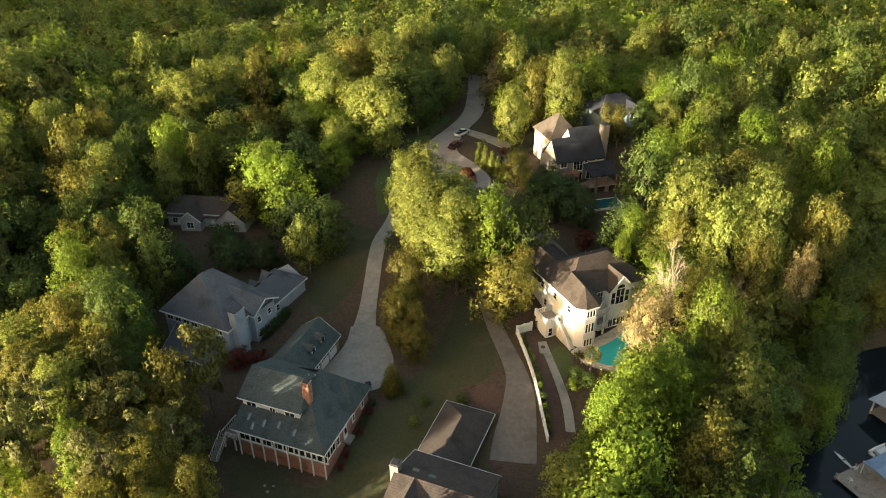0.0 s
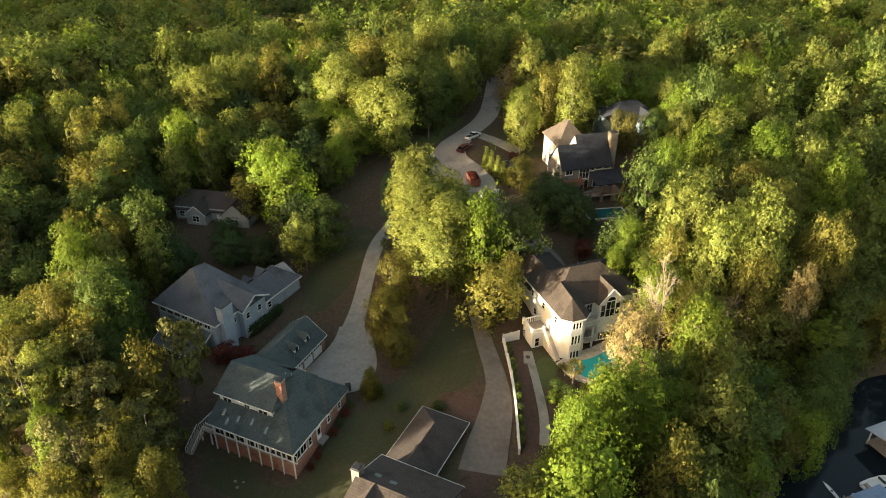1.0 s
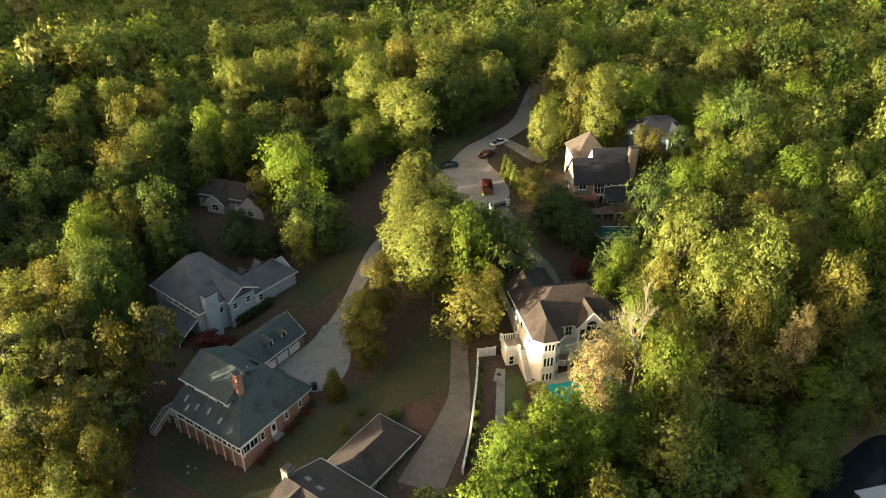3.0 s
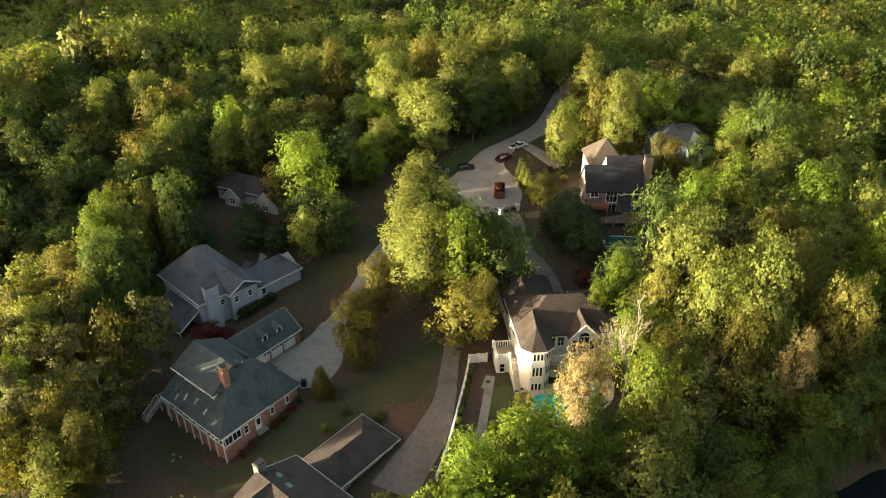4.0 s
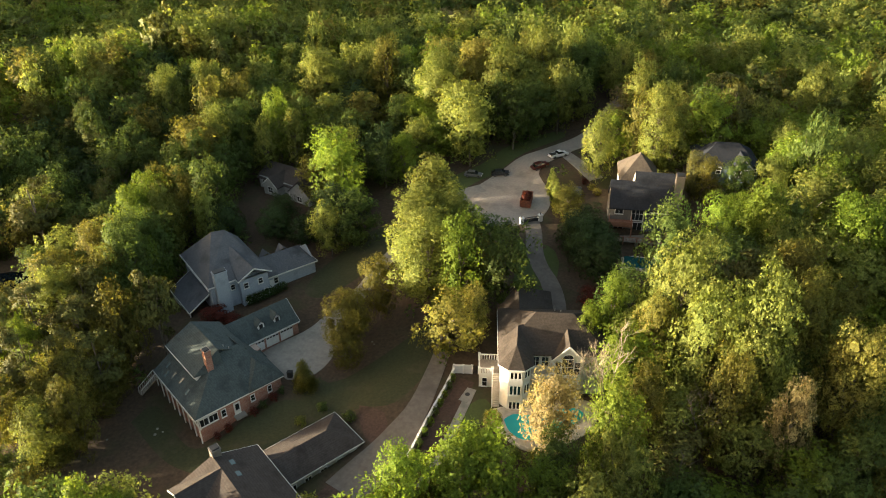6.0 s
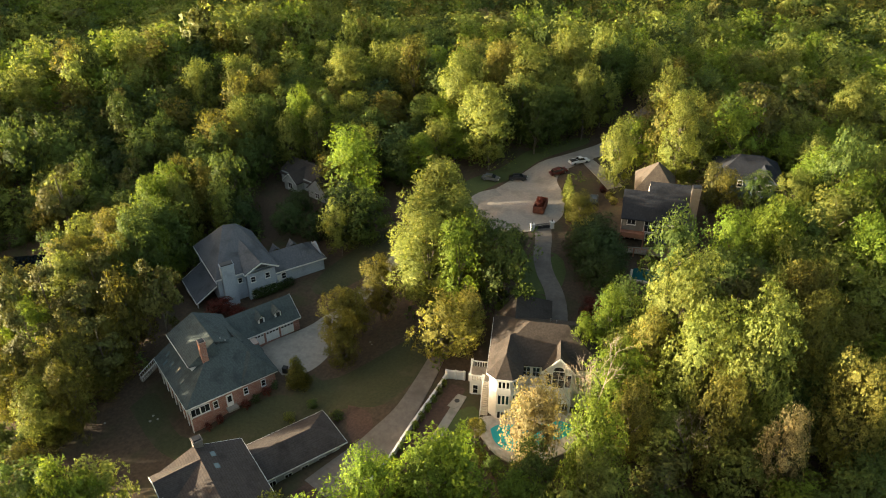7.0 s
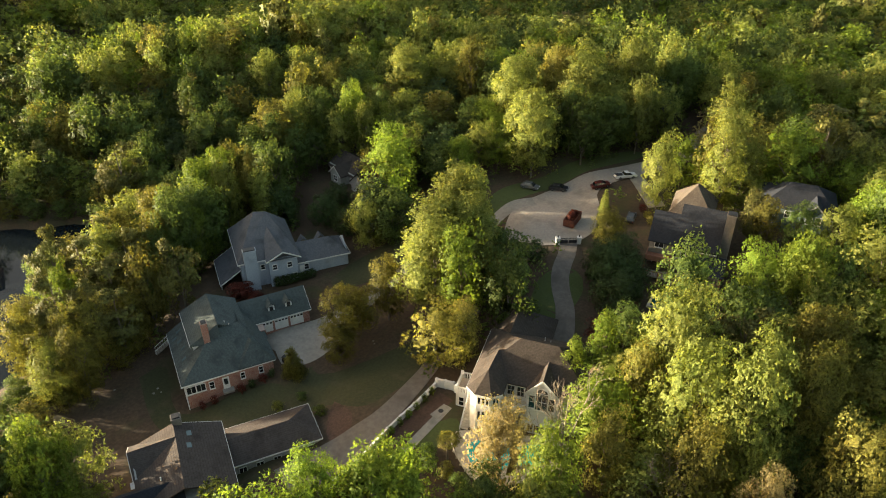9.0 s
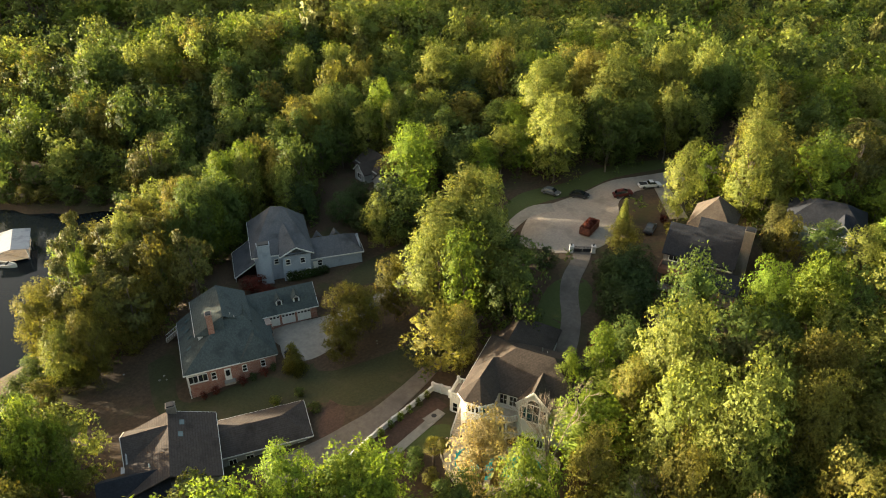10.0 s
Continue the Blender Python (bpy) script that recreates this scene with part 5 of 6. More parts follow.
car("pickup", "white pickup parked beside the wooded road", (5.4, 185.2), 55, CARWHITE, True)
car("car", "black car parked at the kerb of the turning circle", (-5.6, 173.2), 20, CARDARK)
car("car", "grey car parked in the shade by the lawn", (-11.6, 169.6), 15, CARGREY)
car("car", "dark red car parked behind the dumpster", (3.4, 177.5), 50, CARRED)
car("car", "black car parked on the short drive", (16.0, 170.0), 110, CARDARK)


def dumpster(at, turn):
    x, y = at
    ob = thing("dumpster", "rusty open dumpster heaped with branches", "dumpster", pose(x, y, on_ground(x, y) + 0.1, 0, 0, turn))
    bm = boxes((-2.6, 2.6, -1.15, 1.15, 0.15, 0.3), (-2.6, 2.6, -1.2, -1.1, 0.3, 1.9), (-2.6, 2.6, 1.1, 1.2, 0.3, 1.9), (-2.7, -2.6, -1.2, 1.2, 0.3, 1.9), (2.6, 2.7, -1.2, 1.2, 0.3, 1.9))
    part("body", bm, RUST, ob)
    for i in range(7):
        px = -2.4 + 0.8 * i
        for s in (-1, 1):
            part("rib", boxes((px - 0.06, px + 0.06, s * 1.24 - 0.05, s * 1.24 + 0.05, 0.2, 1.95)), RUST, ob)
    rng = np.random.default_rng(5)
    me = sprays("load", *leaf_cards(rng, 1400, (0, 0, 1.7), (2.5, 1.1, 0.9), 0.4), LEAF["red"], 0.9)
    load = new("load", me)
    load.parent = ob
    return ob


def entrance(at, turn):
    x, y = at
    ob = thing("driveway_gate", "dark metal driveway gate between white pillars", "gate", pose(x, y, on_ground(x, y), 0, 0, turn))
    for s in (-1, 1):
        p = part("pillar", boxes((s * 2.3 - 0.4, s * 2.3 + 0.4, -0.4, 0.4, -0.6, 1.5), (s * 2.3 - 0.5, s * 2.3 + 0.5, -0.5, 0.5, 1.5, 1.65)), STUCCO, ob)
        part("lantern", lathe(bmesh.new(), ((0.12, 1.65), (0.18, 1.8), (0.15, 2.05), (0.03, 2.2)), 6, (s * 2.3, 0)), DARKMETAL, p)
        g = part("gate_leaf", boxes((min(0.05 * s, 1.85 * s), max(0.05 * s, 1.85 * s), -0.03, 0.03, 0.2, 0.9)), DARKMETAL, ob)
        part("top_rail", boxes((min(0.05 * s, 1.85 * s), max(0.05 * s, 1.85 * s), -0.03, 0.03, 1.3, 1.38)), DARKMETAL, g)
        for i in range(9):
            px = s * (0.1 + 0.21 * i)
            part("bar", boxes((px - 0.04, px + 0.04, -0.025, 0.025, 0.1, 1.45)), DARKMETAL, g)
    return ob


entrance((10.7, 153.4), 46)


def dock(at, turn, roofed, label, slips=1):
    x, y = at
    ob = thing("dock", label, "dock", pose(x, y, LAKE_Z, 0, 0, turn))
    for i in range(26):
        part("plank", boxes((-5 + 0.4 * i + 0.015, -5 + 0.4 * i + 0.385, -3.4, 3.4, 0.45, 0.55)), DECKWOOD, ob)
    part("beam", boxes((-5, 5.4, -3.3, -3.0, 0.1, 0.45), (-5, 5.4, 3.0, 3.3, 0.1, 0.45)), DECKWOOD, ob)
    for px in (-4.6, 0, 5.0):
        for py in (-3.3, 3.3):
            part("pile", lathe(bmesh.new(), ((0.16, -3), (0.15, 3.4 if roofed else 1.2)), 8, (px, py)), WHITE if roofed else DECKWOOD, ob)
    if roofed:
        bm = bmesh.new()
        slab(bm, [(-5.6, -4, 3.3), (5.8, -4, 3.3), (5.8, 0, 4.0), (-5.6, 0, 4.0)], 0.12)
        slab(bm, [(-5.6, 0, 4.0), (5.8, 0, 4.0), (5.8, 4, 3.3), (-5.6, 4, 3.3)], 0.12)
        part("roof", bm, PALEMETAL, ob, "pale metal roof")
    return ob


def boat(at, turn, label):
    ob = thing("boat", label, "boat", pose(*at, LAKE_Z, 0, 0, turn))
    bm = bmesh.new()
    rows = []
    for px, w, z in ((-3, 1.05, 0.7), (-1, 1.15, 0.7), (1.2, 0.95, 0.78), (2.6, 0.45, 0.9), (3.2, 0.06, 1.0)):
        rows.append([bm.verts.new(p) for p in ((px, -w, z), (px, -w * 0.7, -0.2), (px, w * 0.7, -0.2), (px, w, z), (px, w * 0.75, z), (px, w * 0.6, 0.25), (px, -w * 0.6, 0.25), (px, -w * 0.75, z))])
    for a, b in zip(rows, rows[1:]):
        for i in range(8):
            bm.faces.new((a[i], a[(i + 1) % 8], b[(i + 1) % 8], b[i]))
    bm.faces.new(rows[0]), bm.faces.new(rows[-1][::-1])
    part("hull", bm, WHITE, ob)
    part("windscreen", boxes((0.6, 0.7, -0.7, 0.7, 0.6, 1.1)), GLASS, ob)
    part("seat", boxes((-2.4, -1.9, -0.6, 0.6, 0.25, 0.65)), DECKWOOD, ob)
    return ob


lower_dock = dock((70.4, 79.6), 25, False, "grey plank boat dock with a blue canopy")
bm = bmesh.new()
slab(bm, [(-0.6, -3.6, 2.9), (5.6, -3.6, 2.9), (5.6, 0, 3.3), (-0.6, 0, 3.3)], 0.1)
slab(bm, [(-0.6, 0, 3.3), (5.6, 0, 3.3), (5.6, 2.2, 2.9), (-0.6, 2.2, 2.9)], 0.1)
part("canopy", bm, CANOPY, lower_dock, "blue-grey canvas canopy")
for px in (-0.4, 5.3):
    for py in (-3.3, 2.0):
        part("canopy_post", boxes((px - 0.06, px + 0.06, py - 0.06, py + 0.06, 0.5, 2.9)), WHITE, lower_dock)
for px, py, turn in ((-0.6, 3.0, 200), (2.0, 3.0, 160), (-3.4, 1.6, 100)):
    q = lower_dock.matrix_world @ Vector((px, py, 0.55))
    seat_ = thing("deck_chair", "white slatted deck chair on the dock", "chair", pose(q.x, q.y, q.z, 0, 0, turn), "chairs on the dock")
    for k in range(5):
        part("slat", boxes((-0.3, 0.3, -0.3 + 0.13 * k, -0.2 + 0.13 * k, 0.36, 0.4)), WHITE, seat_)
        part("back_slat", boxes((-0.3 + 0.125 * k, -0.2 + 0.125 * k, 0.32, 0.37, 0.36, 1.0)), WHITE, seat_)
    for sx in (-0.27, 0.27):
        for sy in (-0.27, 0.3):
            part("leg", boxes((sx - 0.03, sx + 0.03, sy - 0.03, sy + 0.03, 0, 0.36)), WHITE, seat_)
kayak = thing("kayak", "pale narrow kayak floating beside the gangway", "kayak", pose(68.1, 84.4, LAKE_Z, 0, 0, -72))
bm = bmesh.new()
rows = [[bm.verts.new(p) for p in ((px, -w, 0.16), (px, 0, -0.1), (px, w, 0.16), (px, 0, 0.24))] for px, w in ((-2.1, 0.03), (-1.2, 0.28), (0, 0.36), (1.2, 0.28), (2.1, 0.03))]
for a, b in zip(rows, rows[1:]):
    for i in range(4):
        bm.faces.new((a[i], a[(i + 1) % 4], b[(i + 1) % 4], b[i]))
part("hull", bm, WHITE, kayak)
part("cockpit", lathe(bmesh.new(), ((0.24, 0.2), (0.22, 0.25)), 10), BLACKTOP, kayak)
dock((84.2, 94.9), 26, True, "boat dock under a pale metal roof")
dock((-101.8, 69.2), -17, True, "covered boat dock with a pale roof on the lake")
boat((76.2, 86.4), 25, "white motorboat moored beside a dock")
boat((-96.5, 65.4), 40, "white motorboat tied at a covered dock")
tagged(ribbon("gangway", [(64.5, 94, 0.7), (67.4, 89, 0.7), (70.0, 82.6, 0.7)], DECKWOOD, 0.5, "grey plank gangway to the dock", "gangway", kind="structure", across=2))


def bare_tree(x, y, top, seed, label):
    """A leafless tree: a trunk that forks again and again into fine twigs."""
    z = on_ground(x, y)
    ob = thing("tree", label, "tree", Matrix.Translation((x, y, z)))
    rng = random.Random(seed)
    wood, twigs = bmesh.new(), bmesh.new()

    def grow(p, d, n, r, level):
        q = p + d * n
        limb(wood if level < 2 else twigs, p, q, r, r * 0.62, 6 if level < 2 else 3)
        if level == 5:
            return
        for k in range(3 if level else 5):
            e = (d + Vector((rng.gauss(0, 0.42), rng.gauss(0, 0.42), rng.uniform(-0.05, 0.35)))).normalized()
            grow(p.lerp(q, rng.uniform(0.55, 1.0)), e, n * rng.uniform(0.52, 0.78), r * 0.55, level + 1)

    grow(Vector((0, 0, -0.3)), Vector((0.02, 0.01, 1)), (top - z) * 0.42, 0.26, 0)
    part("trunk", wood, BARK, ob)
    part("branchwork", twigs, TWIG, ob, "pale bare twigs")
    return ob


TWIG = two_scale("pale_twig_bark", (0.19, 0.15, 0.11), (0.27, 0.22, 0.165), 6.0, 1.0)
bare_tree(42.2, 106.0, 37, 3, "bare grey-branched tree among leafy trees")
bare_tree(56.6, 111.5, 29, 5, "bare leaning tree with pale trunk in the woods")


def palm(x, y, top):
    z = on_ground(x, y)
    ob = thing("palm", "small fan palm with dry lower fronds beside the terrace", "palm", Matrix.Translation((x, y, z)))
    h = top - z
    part("trunk", lathe(bmesh.new(), ((0.26, -0.3), (0.2, 0.4), (0.17, h * 0.6), (0.24, h * 0.72)), 9), BARK, ob)
    rng = random.Random(8)
    for i in range(34):
        a, up = 2.4 * i, 1.1 - 1.75 * i / 34 + rng.uniform(-0.1, 0.1)
        bm = bmesh.new()
        d = Vector((math.cos(a) * math.cos(up), math.sin(a) * math.cos(up), math.sin(up)))
        s = Vector((-math.sin(a), math.cos(a), 0))
        o = Vector((0, 0, h * 0.72))
        tip = o + d * rng.uniform(0.8, 1.1)
        beam(bm, o, tip, 0.04)
        n = s.cross(d)
        for k in range(9):  # the fan's blades
            b = 0.32 * (k - 4)
            e = (d * math.cos(b) + s * math.sin(b)) * rng.uniform(0.8, 1.05) - Vector((0, 0, 0.16))
            w = (s * math.cos(b) - d * math.sin(b)) * 0.07
            bm.faces.new([bm.verts.new(p) for p in (tip, tip + e * 0.6 - w + n * 0.03, tip + e, tip + e * 0.6 + w - n * 0.03)])
        part("frond", bm, LEAF["tan"] if i > 24 else LEAF["olive"], ob)
    return ob


palm(26.6, 98.0, 22.2)
# bushes inside the white wall, and the planting along the brick house
for i in range(11):
    y = 84.0 + 2.25 * i
    x = 17.45 - 0.0039 * (y - 82) ** 2
    tree(x, y, on_ground(x, y) + 1.05 + 0.25 * (i % 3 == 1), 1.25 + 0.2 * (i % 2), "round", "bright" if i % 3 else "green", "mid", "shrub", "bushes along the white wall")
m1 = h1.matrix_world
for y, wide, kind in ((2.2, 1.3, "red"), (4.4, 1.5, "red"), (9.4, 1.8, "red"), (11.3, 1.6, "dark"), (13.4, 1.9, "red"), (15.2, 1.4, "dark")):
    p = m1 @ Vector((1.5, y, 0))
    tree(p.x, p.y, on_ground(p.x, p.y) + 1.2, wide, "round", kind, "mid", "shrub", "planting along the brick wall")
for x, y, top, wide, kind in ((-6.2, 76.2, 1.6, 2.0, "bright"), (3.2, 91.2, 1.5, 2.6, "green"), (-3.2, 92.0, 1.0, 2.0, "green"), (25.2, 101.6, 1.5, 2.2, "olive"), (27.0, 125.5, 1.6, 2.6, "dark"), (21.0, 126.0, 1.2, 2.0, "green"), (18.6, 172.5, 1.2, 2.2, "tan"), (16.2, 174.5, 1.0, 2.0, "red"), (20.5, 170.5, 1.1, 2.4, "tan"), (23.6, 96.6, 2.2, 2.8, "green"), (25.6, 94.8, 2.6, 3.2, "green"), (28.6, 95.6, 2.4, 3.0, "olive"), (22.8, 93.8, 2.0, 2.6, "bright"), (31.5, 95.4, 2.6, 3.2, "green"), (34.8, 96.8, 2.4, 3.0, "olive")):
    tree(x, y, on_ground(x, y) + top, wide, "round", kind, "mid", "shrub")


def rock(x, y, r, seed):
    rng = random.Random(seed)
    bm = bmesh.new()
    bmesh.ops.create_icosphere(bm, subdivisions=2, radius=0.7 * r)
    for v in bm.verts:
        v.co *= rng.uniform(0.8, 1.15)
        v.co.z *= 0.6
    ob = part("garden_stone", bm, FIELDSTONE)
    ob.matrix_world = Matrix.Translation((x, y, on_ground(x, y) + 0.2 * r))
    tagged(ob, "weathered grey garden stone lying on the lawn", "stone", "garden stones")


for i, (x, y, r) in enumerate(((-27.7, 75.8, 0.4), (-27.0, 76.9, 0.3), (-28.4, 77.0, 0.35), (4.5, 112.0, 0.22), (-5.0, 110.9, 0.3), (-4.2, 110.4, 0.25), (-35.0, 71.5, 0.3))):
    rock(x, y, r, i)
bin_ = thing("trash_bin", "black plastic wheeled bin beside the garage", "bin", pose(-13.4, 95.9, on_ground(-13.4, 95.9) + 0.1, 0, 0, 20))
part("body", boxes((-0.45, 0.45, -0.4, 0.4, 0.05, 1.2)), BLACKTOP, bin_)
part("lid", boxes((-0.5, 0.5, -0.46, 0.44, 1.2, 1.3)), BLACKTOP, bin_)

# ---- trees that stand alone or at the edge of the woods ----
dumpster((6.4, 161.2), 105)
HERO = (
    # x, y, top, width, form, species
    (-4.5, 134.5, 46, 14, "tall", "spring"), (2.6, 120.5, 42, 12.5, "tall", "spring"), (-3.0, 126.5, 42, 12.5, "tall", "spring"), (8.5, 131, 33.5, 9, "broad", "olive"), (2.5, 131, 42, 12, "tall", "spring"), (-9, 145, 39.5, 9, "tall", "spring"),
    (-7.0, 117, 31.5, 8, "broad", "olive"), (-7.8, 106.0, 29.5, 8.5, "broad", "olive"), (-5.2, 102.5, 24, 7, "broad", "olive"), (-9.0, 94.6, 20.8, 4.4, "cone", "olive"), (15.4, 114.5, 33, 6.2, "tall", "tan"),
    (-29.5, 131.8, 31, 9, "broad", "spring"), (-37, 161, 34, 10, "round", "dark"), (-27, 161, 37, 8.5, "tall", "bright"), (-8.5, 111.5, 26, 7, "broad", "olive"),
)
for h in HERO:
    tree(*h)
HERO = (
    (38.0, 122.8, 37.5, 6.2, "tall", "bright"), (35, 119.0, 33, 4.6, "tall", "bright"), (48.5, 125, 47, 14, "broad", "spring"), (54.5, 119, 43, 12, "broad", "spring"), (36.0, 99.0, 34, 9.5, "broad", "blossom"),
    (46.3, 97, 37.2, 9.5, "broad", "bright"), (30.6, 81.4, 36, 14.5, "round", "bright"), (-15, 196, 53, 16, "broad", "spring"), (-31, 189, 50, 15, "broad", "spring"), (-25, 199, 52, 14, "broad", "tan"), (-22, 182, 45, 14, "broad", "spring"), (-34, 179, 41, 10, "broad", "bright"),
    (-5, 191, 45, 13, "broad", "green"), (18.2, 177, 46.5, 9, "broad", "spring"), (31, 178, 54, 9.5, "tall", "spring"), (21, 202, 52.5, 10, "tall", "spring"), (38.5, 215, 47, 13, "pine", "pine"),
)
for h in HERO:
    tree(*h)
HERO = (
    (57.5, 152, 47, 11, "broad", "bright"), (50.5, 150.5, 43, 10, "broad", "bright"), (64.5, 138, 43, 12, "broad", "olive"), (72.5, 154, 46, 12, "broad", "bright"), (-69.5, 128, 32, 10, "broad", "tan"),
    (-70, 114, 33.5, 11, "broad", "bright"), (-66, 100, 32, 11, "broad", "tan"), (-57, 92, 28, 8, "broad", "olive"), (-60.5, 86, 30, 11, "broad", "spring"), (-38, 63.5, 24.5, 8, "broad", "spring"),
    (-54, 73.5, 30, 6.8, "tall", "bright"), (-8, 52, 34, 9, "round", "bright"), (-49, 79, 24, 8, "pine", "pine"), (21.5, 72, 27, 8, "broad", "bright"),
)
for h in HERO:
    tree(*h)
HERO = ((17.8, 156.8, 35, 7.5, "broad", "olive"), (20.5, 153.6, 31, 5.0, "broad", "tan"), (68.4, 113.1, 34.5, 7, "broad", "blossom"), (44.5, 168.5, 42.5, 6, "broad", "olive"), (50.0, 169.5, 43, 7, "broad", "green"), (56.5, 170.5, 44.5, 8, "broad", "spring"), (53, 161, 39, 8, "broad", "bright"), (67, 94, 24, 9, "broad", "green"), (62.5, 87.5, 23, 9, "broad", "bright"), (71.5, 98.5, 23, 8, "broad", "green"), (70.5, 101.5, 25, 9, "broad", "green"), (75.5, 107.5, 26, 9, "broad", "green"), (84, 114.5, 27, 10, "broad", "olive"), (57.5, 87, 23, 9, "broad", "olive"), (41.5, 169, 43, 5, "tall", "pine"), (40, 91, 30, 9, "broad", "green"), (47.5, 110, 33, 8, "broad", "tan"), (27, 76, 28, 9, "broad", "olive"), (-56, 66, 24, 8, "broad", "olive"), (-66, 74, 27, 9, "broad", "bright"), (-75, 104, 28, 10, "broad", "olive"), (-24, 172, 36, 10, "broad", "bright"), (-51, 83.5, 27, 8, "broad", "olive"), (-43, 73, 28.5, 9, "broad", "tan"))
for h in HERO:
    tree(*h)
HERO = (
    # the belt of pines and oaks between the houses and the western shore
    (-43, 74, 29.5, 8, "pine", "pine"), (-43.5, 81, 24.5, 8, "broad", "olive"), (-47.5, 86.5, 24.5, 8, "broad", "green"), (-55.5, 93.5, 29.5, 9.5, "broad", "green"), (-57.5, 104, 30, 9, "broad", "bright"), (-49.5, 81, 29.5, 9, "pine", "pine"), (-55, 87, 30, 9, "pine", "pine"), (-61, 80, 29.5, 9, "pine", "pine"), (-66, 85, 29.5, 9, "pine", "pine"),
    (-48, 70, 31, 9, "pine", "pine"), (-41.5, 68, 28, 7, "broad", "olive"), (-34.5, 67.5, 27.5, 6.8, "broad", "olive"), (-46, 62, 29, 8, "broad", "olive"), (-58, 95, 30.5, 9, "broad", "olive"), (-63, 107, 32, 10, "broad", "green"),
)
for h in HERO:
    tree(*h)
HERO = (
    # the edge of the western woods and the crest behind them
    (-108, 161, 43, 13, "broad", "spring"), (-99, 169, 43.5, 12, "broad", "spring"), (-88, 170, 42, 11, "round", "tan"), (-67, 183, 47, 12, "tall", "spring"), (-62, 200, 46, 12, "broad", "spring"), (-78.5, 149, 39.5, 10, "broad", "spring"), (-78, 158, 38.5, 10, "broad", "green"),
    (-79, 134.5, 34.5, 8, "broad", "green"), (-76.5, 123.5, 31.5, 9, "broad", "bright"), (-57, 99.5, 34.5, 11, "broad", "green"), (-69, 91, 28.5, 11, "round", "olive"), (-60, 90, 29, 9, "broad", "olive"), (-67, 161, 42.5, 9.5, "broad", "bright"), (-64, 169, 39.5, 9, "broad", "green"), (-112, 136, 39, 8, "tall", "green"),
)
for h in HERO:
    tree(*h)
HERO = (
    (-51, 243, 46, 13, "broad", "spring"), (-9, 211, 54, 13, "broad", "spring"), (-1.5, 221, 50.5, 12, "broad", "green"), (29.5, 236, 49.5, 12, "broad", "spring"), (60.7, 216, 51.5, 12, "broad", "spring"), (49, 200, 42.5, 9, "broad", "green"), (61, 182, 46, 13, "broad", "bright"), (55.5, 195, 42, 10, "broad", "spring"), (81, 200, 49, 13, "broad", "bright"),
    (62, 121, 46, 12.5, "broad", "spring"), (61, 129.5, 43.5, 10, "broad", "spring"), (67, 129, 43, 10, "broad", "olive"), (46, 120, 37, 8, "broad", "tan"), (59, 113, 36, 10, "broad", "olive"), (73, 136, 38, 11, "broad", "olive"), (75.5, 123, 39.5, 11, "broad", "tan"), (24.5, 74.5, 35.3, 9, "broad", "bright"),
)
for h in HERO:
    tree(*h)
for x, y, top in ((10.8, 167, 32), (12.4, 164.5, 31.6), (13.8, 162, 31.2), (9.4, 169.5, 31.8), (15, 160, 30.5)):
    tree(x, y, top, 2.6, "cone", "spring", "mid", "shrub", "conical shrubs by the turning circle")
# evergreens round the blue-grey house and the drives
for x, y, top, wide in ((-47, 133, 24.5, 9), (-56, 127, 26, 9), (-40, 134, 23, 8), (-50, 140, 24, 8), (22.5, 147.0, 33.5, 8), (26.5, 144.5, 34.5, 10), (30.5, 140.5, 33, 9.5), (24.5, 151, 34.5, 8.5), (29, 146, 33, 8), (9.5, 143, 30, 5)):
    tree(x, y, top, wide, "round", "dark", "near", "tree", "dark evergreens round the drives")
for x, y, top, wide in ((-38.0, 102.4, 17.6, 6.0), (-34.6, 103.4, 16.4, 4.2), (-5.0, 88.0, 14.4, 2.2), (22.5, 153.0, 30.0, 4.5), (31, 133, 26.5, 4.5)):
    tree(x, y, top, wide, "round", "red" if x < -20 or x > 20 else "spring", "mid", "shrub")
for i in range(7):
    tree(-35.2 + 0.55 * i, 110.0 + 1.15 * i, 17.2, 2.4, "round", "dark", "mid", "shrub", "hedge along the blue house")

# undergrowth along the western shore, below the taller trees; some added only to block low sun
for x, y, high, wide in ((-41.5, 70.5, 7, 6), (-39.5, 76, 6, 5.5), (-41, 80, 7, 6), (-44, 78, 7.5, 6), (-45.5, 66.5, 7, 6), (-47, 85.5, 8, 6.5), (-52, 89, 8, 6.5), (-56.5, 98.5, 8, 6.5), (-56, 72, 4.5, 5.5), (-31, 57, 6, 6.5), (-26, 53.5, 6, 6.5), (-21, 52, 6, 6.5), (-35.5, 57.5, 6.5, 6.5), (-15.5, 52.5, 5.5, 6), (-29, 51, 6, 6.5), (-40, 55, 6, 6.5), (-53.5, 68, 4.5, 5.5), (-51, 64.5, 4.5, 5.5), (-48, 59, 4, 5.5), (-44, 58, 4.5, 5.5), (-40, 61.5, 5, 5.5), (-37, 64, 4.5, 5), (-50, 75, 5, 6), (-58, 77, 5, 6), (-39, 68.5, 5, 5), (-38.5, 65.8, 5, 5),
                         (-121, 83, 6, 7), (-125, 79, 6, 7), (-116, 88, 6, 7), (-112, 94, 6, 7), (-130, 75, 6, 7), (-136, 71, 6, 7), (-108, 99, 6, 7), (-122, 88, 9, 8), (-128, 83, 9, 8), (-117, 95, 9, 8), (-135, 79, 9, 8), (-142, 74, 8, 8)):
    tree(x, y, on_ground(x, y) + high, wide, "round", ("green", "olive")[int(x) % 2], "mid", "tree", "understorey along the western shore")

